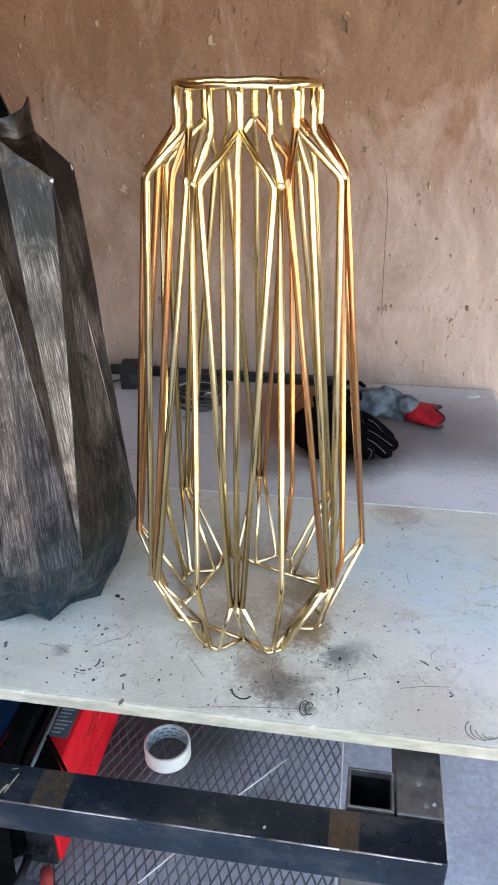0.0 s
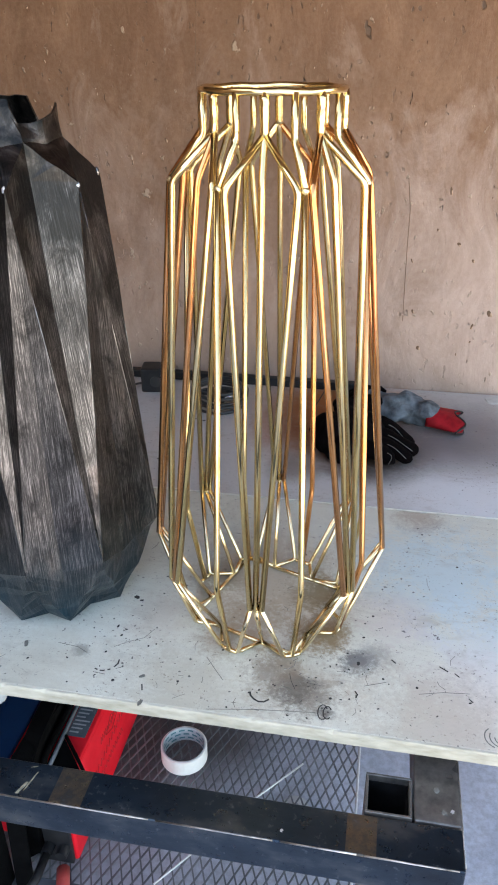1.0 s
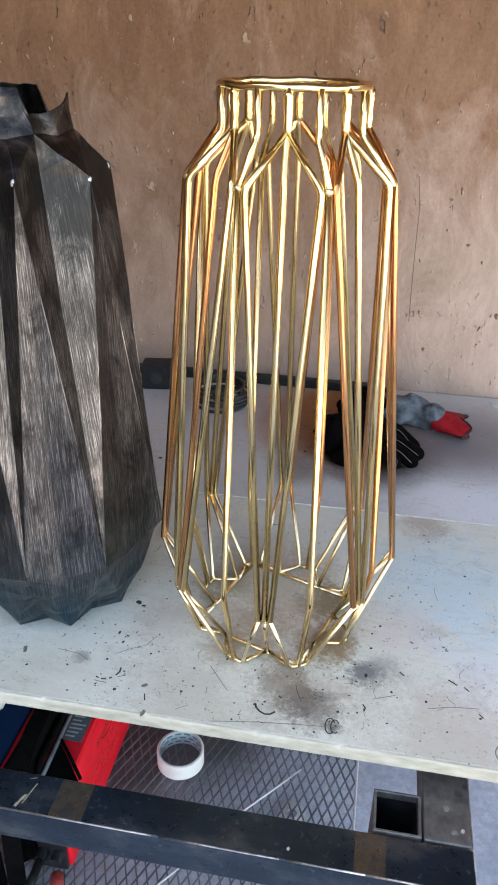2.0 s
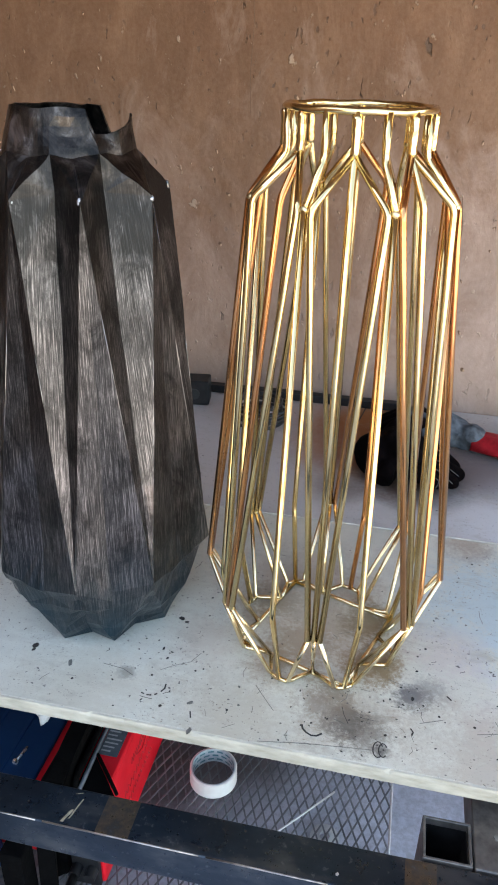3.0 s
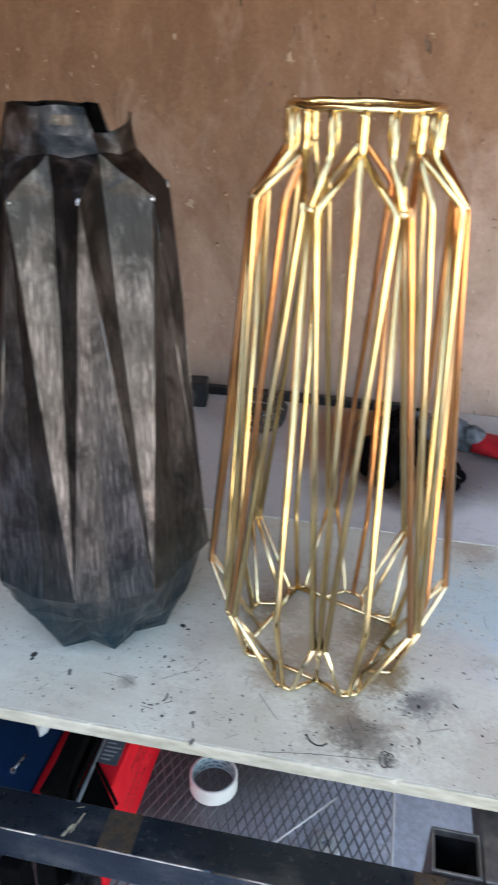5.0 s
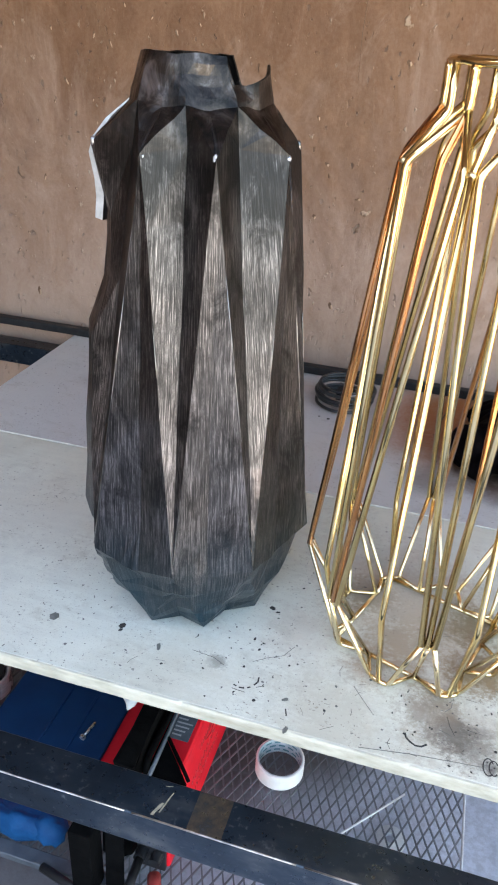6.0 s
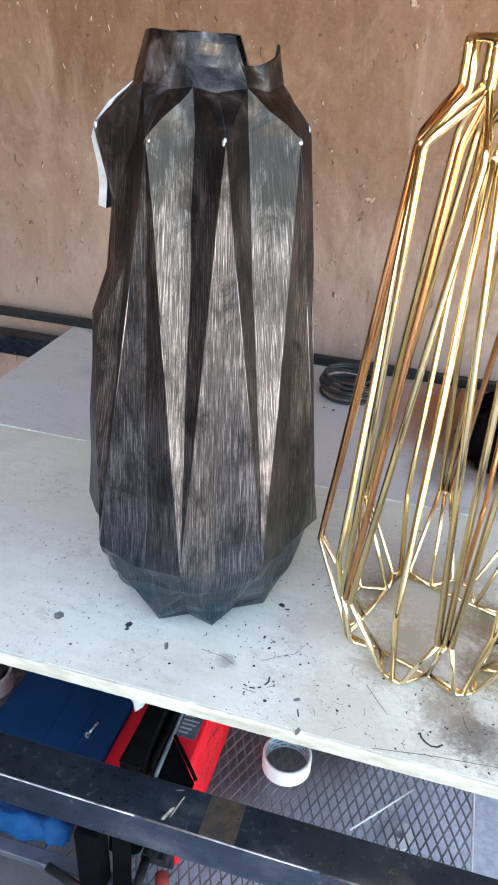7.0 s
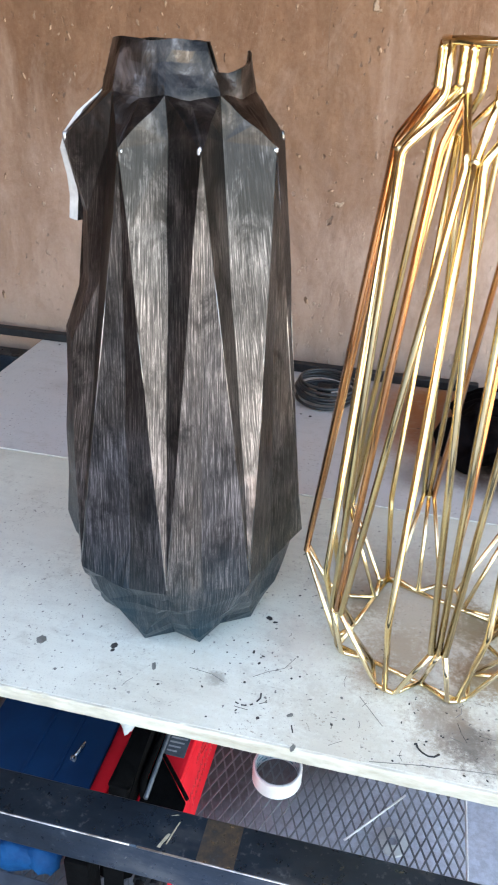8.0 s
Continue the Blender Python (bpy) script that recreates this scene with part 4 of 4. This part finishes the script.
def glove_grey():
    g = thing("welding_glove", (-0.048, 0, 0), 0, "crumpled grey leather welding glove with a red cuff", "glove", "work gloves")
    bm = ball((0.385, 2.045, TOP + 0.040), 0.05, (1.55, 0.95, 0.80), 20)
    ball((0.455, 2.030, TOP + 0.036), 0.042, (1.0, 1.05, 0.82), 16, bm)
    ball((0.325, 2.055, TOP + 0.045), 0.042, (1.1, 0.9, 0.9), 16, bm)
    fused(part("palm", roughen(roughen(bm, 0.016, 26, 3), 0.005, 70, 5), LEATHER, g, "worn blue grey leather", smooth=True))
    cuff = bmesh.new()
    rows = []
    for i in range(9):
        s = i / 8
        cx, cy = 0.455 + 0.085 * s, 2.030 - 0.016 * s
        half, hz = 0.040 + 0.016 * s, 0.030 - 0.012 * s
        row = []
        for j in range(16):
            a = 2 * math.pi * j / 16
            flare = 0.012 * s * math.sin(3 * a + 1)
            row.append(cuff.verts.new((cx + flare, cy + half * math.cos(a) + 0.2 * flare, TOP + 0.003 + max(0.0, hz + hz * math.sin(a)) * 0.95 + abs(flare) * 0.5)))
        rows.append(row)
    for p, q in zip(rows, rows[1:]):
        for j in range(16):
            cuff.faces.new((p[j], p[(j + 1) % 16], q[(j + 1) % 16], q[j]))
    c = part("cuff", cuff, LEATHER_RED, g, "red cotton cuff", smooth=True)
    mod = c.modifiers.new("cloth", "SOLIDIFY")
    mod.thickness = 0.002
    part("cuff_binding", tube([v for v in [(0.540 + 0.012 * math.sin(3 * a + 1), 2.014 + 0.056 * math.cos(a), TOP + 0.005 + max(0.0, 0.018 + 0.018 * math.sin(a))) for a in [2 * math.pi * j / 28 for j in range(28)]]], 0.0025, 6, closed=True), BLACK, c, smooth=True)
    for i, (x, y) in enumerate(((0.285, 2.10), (0.275, 2.07), (0.28, 2.04))):
        f = finger(bmesh.new(), [(0.335, y - 0.01, TOP + 0.055), (x, y, TOP + 0.055), (x - 0.05, y + 0.005, TOP + 0.025)], 0.020, 0.014)
        part("finger", roughen(f, 0.003, 60, i), LEATHER_BLACK, g, "dark glove finger", smooth=True)
    return g


def glove_black():
    g = thing("work_glove", (-0.012, -0.085, 0), 0, "black knitted work glove lying curled on the bench", "glove", "work gloves")
    bm = ball((0.245, 1.955, TOP + 0.052), 0.062, (1.1, 1.25, 0.85), 20)
    ball((0.215, 1.905, TOP + 0.036), 0.045, (0.9, 1.2, 0.78), 16, bm)
    ball((0.245, 2.03, TOP + 0.046), 0.056, (1.0, 0.9, 0.85), 16, bm)
    ball((0.190, 1.94, TOP + 0.046), 0.055, (0.9, 1.2, 0.85), 16, bm)
    fused(part("palm", roughen(roughen(bm, 0.018, 26, 8), 0.006, 80, 2), LEATHER_BLACK, g, smooth=True))
    for i, (y, x1, dz) in enumerate(((1.985, 0.375, 0.012), (1.945, 0.385, 0.004), (1.905, 0.37, 0.0), (1.87, 0.33, -0.004))):
        f = finger(bmesh.new(), [(0.27, y + 0.01, TOP + 0.048 + dz), (0.33, y, TOP + 0.040 + dz), (x1, y - 0.012, TOP + 0.021)], 0.021, 0.016)
        fo = part("finger", roughen(f, 0.003, 60, i + 4), LEATHER_BLACK, g, smooth=True)
        part("piping", tube(soften([(0.325, y - 0.017, TOP + 0.054 + dz), (0.340, y - 0.020, TOP + 0.050 + dz), (x1, y - 0.028, TOP + 0.026)], 0.012), 0.0008, 6), GREY_TRIM, fo, smooth=True)
    return g


glove_grey()
glove_black()

# ---- under the bench ----
shelf = thing("mesh_shelf", (0, 0, 0), 0, "expanded steel mesh shelf under the bench", "shelf")
SZ = 0.105
SX0, SX1, SY0, SY1 = -1.43, 0.305, 1.085, 2.10
bm = bmesh.new()
wx, wy = 0.0225, 0.052


def strand(bm, a, b, w, h):
    a, b = Vector(a), Vector(b)
    n = (b - a).normalized().cross(Vector((0, 0, 1))) * w / 2
    up = Vector((0, 0, h))
    vs = [bm.verts.new(p) for p in (a - n, a + n, b + n, b - n, a - n + up, a + n + up, b + n + up, b - n + up)]
    for f in ((0, 1, 2, 3), (4, 7, 6, 5), (0, 4, 5, 1), (1, 5, 6, 2), (2, 6, 7, 3), (3, 7, 4, 0)):
        bm.faces.new([vs[i] for i in f])


slope = wy / wx
span = SX1 - SX0
count = int((SY1 - SY0 + span * slope) / wy) + 1
for i in range(count):
    for sgn in (1, -1):
        c = SY0 - span * slope + i * wy if sgn > 0 else SY0 + i * wy
        lo_x, hi_x = SX0, SX1
        xs = sorted(SX0 + sgn * (yy - c) / slope for yy in (SY0, SY1))
        xa, xb = max(lo_x, xs[0]), min(hi_x, xs[1])
        if xb - xa > 0.003:
            strand(bm, (xa, c + sgn * (xa - SX0) * slope, SZ + (0.001 if sgn > 0 else 0.0)), (xb, c + sgn * (xb - SX0) * slope, SZ + (0.001 if sgn > 0 else 0.0)), 0.0033, 0.003)
tagged(part("mesh_sheet", bm, MESH, shelf, "diamond expanded steel mesh"), kind="stuff")
part("front_angle", box((SX0, SY0 - 0.03, SZ - 0.012), (SX1, SY0, SZ + 0.006), 0.002, 1), GREYBAR, shelf, "grey steel angle")
part("rear_angle", box((SX0, SY1, SZ - 0.03), (SX1, SY1 + 0.03, SZ + 0.004), 0.002, 1), GREYBAR, shelf)
part("edge_rod", tube([(SX1 + 0.002, SY0 - 0.02, SZ + 0.003), (SX1 + 0.002, SY1 + 0.02, SZ + 0.003)], 0.003, 8), ROD, shelf, "pale steel edge rod")


def tape_roll(x, y, z):
    t = thing("tape_roll", (x, y, z), 0, "roll of white masking tape standing flat on the mesh", "tape")
    ro, ri, rc, h = 0.0555, 0.0515, 0.0490, 0.042
    bm = bmesh.new()
    n = 48
    prof = [(ri, 0.0), (ro - 0.002, 0.0), (ro, 0.002), (ro, h - 0.002), (ro - 0.002, h), (ri, h)]
    rows = [[bm.verts.new((r * math.cos(2 * math.pi * j / n), r * math.sin(2 * math.pi * j / n), zz)) for r, zz in prof] for j in range(n)]
    for j in range(n):
        p, q = rows[j], rows[(j + 1) % n]
        for i in range(len(prof) - 1):
            bm.faces.new((p[i], q[i], q[i + 1], p[i + 1]))
    part("tape", bm, TAPE, t, smooth=False)
    bm = bmesh.new()
    prof = [(ri, 0.0), (ri, h + 0.0006), (rc, h + 0.0006), (rc, 0.0)]
    rows = [[bm.verts.new((r * math.cos(2 * math.pi * j / n), r * math.sin(2 * math.pi * j / n), zz)) for r, zz in prof] for j in range(n)]
    for j in range(n):
        p, q = rows[j], rows[(j + 1) % n]
        for i in range(4):
            bm.faces.new((p[i], q[i], q[(i + 1) % 4], p[(i + 1) % 4]))
    core = part("core", bm, CORE, t, "grey green printed cardboard core")
    for row in range(3):
        for j in range(14):
            a0 = 2 * math.pi * (j + 0.5 * (row % 2)) / 14
            bm = bmesh.new()
            pts = [(rc - 0.0006, a0 + s * 0.3) for s in (0.0, 0.33, 0.66, 1.0)]
            lo = [bm.verts.new((r * math.cos(a), r * math.sin(a), 0.007 + row * 0.012)) for r, a in pts]
            hi = [bm.verts.new((r * math.cos(a), r * math.sin(a), 0.012 + row * 0.012)) for r, a in pts]
            for i in range(3):
                bm.faces.new((lo[i], lo[i + 1], hi[i + 1], hi[i]))
            part("print_bar", bm, CORE_INK, core)
    return t


tape_roll(-0.108, 1.425, SZ + 0.005)
tagged(part("welding_rod", tube([(0.057, 1.315, SZ + 0.0075), (0.176, 1.452, SZ + 0.0075)], 0.0024, 8), ROD, None, smooth=True), "thin pale welding rod lying on the mesh", "rod")
tagged(part("welding_rod", tube([(-0.09, 1.11, SZ + 0.0075), (-0.02, 1.20, SZ + 0.0075)], 0.0022, 8), ROD, None, smooth=True), "thin pale welding rod lying on the mesh", "rod")


def washer(x, y):
    bm = bmesh.new()
    n = 28
    prof = [(0.012, 0.0), (0.034, 0.0), (0.034, 0.006), (0.012, 0.010)]
    rows = [[bm.verts.new((x + r * math.cos(2 * math.pi * j / n), y + r * math.sin(2 * math.pi * j / n), zz)) for r, zz in prof] for j in range(n)]
    for j in range(n):
        p, q = rows[j], rows[(j + 1) % n]
        for i in range(4):
            bm.faces.new((p[i], q[i], q[(i + 1) % 4], p[(i + 1) % 4]))
    return tagged(part("washer", bm, CHALKY), "dull pale washer on the concrete floor", "washer")


washer(0.165, 1.41)


def welder():
    w = thing("welding_machine", (0, 0, 0), 0, "red box-shaped welding machine with a rating plate", "welding machine")
    x0, x1, y0, y1, z0, z1 = -0.33, -0.258, 1.13, 1.60, SZ + 0.006, 0.335
    part("body", box((x0, y0, z0), (x1, y1, z1), 0.010, 3), RED, w)
    plate = part("rating_plate", box((x1 - 0.054, 1.255, z1 + 0.0005), (x1 - 0.012, 1.42, z1 + 0.002), 0.001, 1), LABEL, w, "grey rating plate")
    for i in range(15):
        yy = 1.264 + i * 0.0102
        part("print_bar", box((x1 - 0.050, yy, z1 + 0.0021), (x1 - 0.050 + 0.020 + 0.014 * ((i * 5) % 4) / 3, yy + 0.0034, z1 + 0.0026)), INK, plate)
    # emblem of plain bars on the side
    for row, (zc, ya, yb) in enumerate(((0.272, 1.30, 1.40), (0.225, 1.25, 1.44), (0.185, 1.27, 1.42))):
        n = 22
        pts = [(x1 + 0.0006, ya + (yb - ya) * i / n, zc + (0.012 if i % 2 else -0.010) * (0.5 + 0.5 * math.sin(i * 1.7 + row) ** 2)) for i in range(n + 1)]
        part("emblem_line", tube(pts, 0.0011, 5), RED_DARK, w)
    bm = bmesh.new()
    tube([(x1 + 0.0012, 1.33, 0.262), (x1 + 0.0012, 1.365, 0.29), (x1 + 0.0012, 1.40, 0.262), (x1 + 0.0012, 1.365, 0.245)], 0.0009, 6, bm, closed=True)
    part("emblem", bm, RED_DARK, w)
    front = part("front_panel", box((x0 + 0.006, y0 - 0.012, z0 + 0.006), (x1 - 0.006, y0 - 0.001, z1 - 0.008), 0.004, 2), BLACK, w, "black front panel")
    for dx in (0.02, 0.052):
        part("socket", tube([(x0 + dx, y0 - 0.013, z0 + 0.06), (x0 + dx, y0 - 0.034, z0 + 0.06)], 0.012, 16), BLACK, front, smooth=False)
    part("handle", tube(soften([(x0 + 0.012, y0 + 0.03, z1), (x0 + 0.006, y0 + 0.04, z1 + 0.022), (x0 + 0.006, y1 - 0.10, z1 + 0.022), (x0 + 0.012, y1 - 0.08, z1)], 0.02), 0.007, 10), CANVAS, w, "black carrying handle", smooth=True)
    return w


welder()

drape = bmesh.new()
over = [(-0.3135, 1.50), (-0.3125, 1.247), (-0.2375, 1.163), (-0.2375, 1.085), (-0.322, 1.085), (-0.322, 1.50)]
low = [drape.verts.new((x, y, 0.3362)) for x, y in over]
high = [drape.verts.new((x, y, 0.3405 if i not in (3, 4) else 0.334)) for i, (x, y) in enumerate(over)]
drape.faces.new(high)
drape.faces.new(low[::-1])
for j in range(6):
    drape.faces.new((low[j], low[(j + 1) % 6], high[(j + 1) % 6], high[j]))
tagged(part("black_cloth", drape, CANVAS), "black canvas flap lying over the red machine", "cloth")


def strap(name, pts, width, th, material, label, category):
    """A flat belt along a line."""
    bm = bmesh.new()
    pts = soften(pts, 0.03, 4)
    rows = []
    for i, p in enumerate(pts):
        d = (pts[min(i + 1, len(pts) - 1)] - pts[max(i - 1, 0)]).normalized()
        s = d.cross(Vector((0, 0, 1)))
        s = s.normalized() if s.length > 0.05 else Vector((1, 0, 0))
        u = s.cross(d) * th / 2
        s = s * width / 2
        rows.append([bm.verts.new(p + q) for q in (s + u, s - u, -s - u, -s + u)])
    for p, q in zip(rows, rows[1:]):
        for j in range(4):
            bm.faces.new((p[j], p[(j + 1) % 4], q[(j + 1) % 4], q[j]))
    bm.faces.new(rows[0])
    bm.faces.new(rows[-1][::-1])
    return tagged(part(name, bm, material), label, category)


bag = box((-0.402, 1.12, SZ + 0.01), (-0.334, 1.56, 0.395), 0.014, 2)
bmesh.ops.subdivide_edges(bag, edges=bag.edges[:], cuts=4, use_grid_fill=True)
for v in bag.verts:
    s0 = max(0.0, (v.co.z - 0.20) / 0.195)
    v.co.x += (-0.334 - v.co.x) * 0.50 * s0
tagged(part("black_tool_bag", roughen(roughen(bag, 0.014, 16, 2), 0.008, 45, 6), CANVAS, None, smooth=True), "crumpled black canvas tool bag", "bag")
strap("black_belt", [(-0.352, 1.58, 0.39), (-0.350, 1.40, 0.408), (-0.348, 1.20, 0.40), (-0.35, 1.085, 0.34), (-0.345, 1.06, 0.115)], 0.035, 0.006, CANVAS, "black webbing belt over the welding machine", "belt")
tagged(part("power_cable", tube(soften([(-0.308, 1.247, 0.3445), (-0.262, 1.197, 0.3445), (-0.236, 1.168, 0.343)], 0.008), 0.0038, 8), CANVAS, None, smooth=True), "thin black power cable over the welding machine", "cable")
tagged(part("metal_bar", tube([(-0.320, 1.50, 0.345), (-0.315, 1.32, 0.345), (-0.310, 1.15, 0.345)], 0.0045, 8), GREYBAR, None, smooth=True), "thin grey steel bar on the machine", "bar")
tagged(part("welding_cable", tube(soften([(-0.31, 1.10, 0.17), (-0.30, 1.02, 0.19), (-0.345, 1.0, 0.14), (-0.40, 1.03, 0.115), (-0.50, 1.05, 0.12)], 0.03, 6), 0.009, 9), BLACK, None, smooth=True), "thick black welding cable", "cable")
tagged(part("electrode_holder", tube(soften([(-0.28, 1.10, 0.125), (-0.255, 1.04, 0.135), (-0.235, 0.98, 0.12)], 0.03), 0.014, 10), SALMON, None, smooth=True), "red and black electrode holder", "holder")


def toolbox():
    b = thing("toolbox", (0, 0, 0), 0, "flat navy blue lidded toolbox with red sides", "toolbox")
    x0, x1, y0, y1, z0, z1 = -0.722, -0.452, 1.16, 1.56, SZ + 0.006, 0.252
    part("case", box((x0 + 0.004, y0 + 0.004, z0), (x1 + 0.034, y1 - 0.004, z1 - 0.014), 0.006, 2), RED, b, "red painted case")
    part("lid", box((x0, y0, z1 - 0.0135), (x1, y1, z1), 0.005, 3), BLUE, b, "navy blue lid")
    for x in (-0.595, -0.53):
        part("lid_rib", box((x - 0.004, y0 + 0.012, z1 + 0.0002), (x + 0.004, y1 - 0.012, z1 + 0.0035), 0.0015, 2), BLUE, b)
    return b


toolbox()
bolt = thing("bolt", (-0.507, 1.262, 0.2575), 80, "bright zinc bolt lying on the blue lid", "bolt")
part("shank", tube([(-0.004, 0, 0), (0.036, 0, 0)], 0.0032, 10), ZINC, bolt, smooth=True)
part("head", tube([(-0.010, 0, 0), (-0.004, 0, 0)], 0.0068, 6), ZINC, bolt)

bm = ball((-0.60, 1.112, SZ + 0.040), 0.034, (3.2, 1.0, 1.1), 24)
ball((-0.515, 1.115, SZ + 0.038), 0.033, (1.2, 0.95, 1.05), 16, bm)
tagged(part("blue_bag", roughen(roughen(bm, 0.014, 20, 1), 0.007, 60, 4), CLOTH_BLUE, None, smooth=True), "bright blue rolled cloth bag on the shelf", "bag")
tagged(part("steel_box", box((-0.42, 1.03, SZ + 0.006), (-0.375, 1.075, 0.30), 0.004, 2), CANVAS), "dark steel box section standing on the shelf", "steel piece")


def grinding_disc(x, y, z):
    d = thing("wire_spool", (x, y, z), 0, "grey spool of wire beside the toolbox", "spool")
    for i in range(6):
        pts = [(0.055 * math.cos(a), 0.055 * math.sin(a), 0.006 + i * 0.009) for a in [2 * math.pi * j / 32 for j in range(32)]]
        part("coil", tube(pts, 0.0052, 7, closed=True), PALE_STEEL, d, smooth=True)
    part("hub", tube([(0, 0, 0), (0, 0, 0.058)], 0.045, 24), BLACK, d)
    return d


grinding_disc(-0.866, 1.418, SZ + 0.005)

bm = bmesh.new()
rows = []
for i in range(6):
    s = i / 5
    rows.append([bm.verts.new((-0.290 + 0.032 * j / 5 * (1 - 0.7 * s) + 0.012 * s, 1.010 + 0.005 * math.sin(j * 1.3 + s * 2), 0.7245 - 0.024 * s)) for j in range(6)])
for p, q in zip(rows, rows[1:]):
    for j in range(5):
        bm.faces.new((p[j], p[j + 1], q[j + 1], q[j]))
rag = tagged(part("rag", bm, PAPER, None, smooth=True), "scrap of white rag caught under the board", "rag")
rag.modifiers.new("cloth", "SOLIDIFY").thickness = 0.002
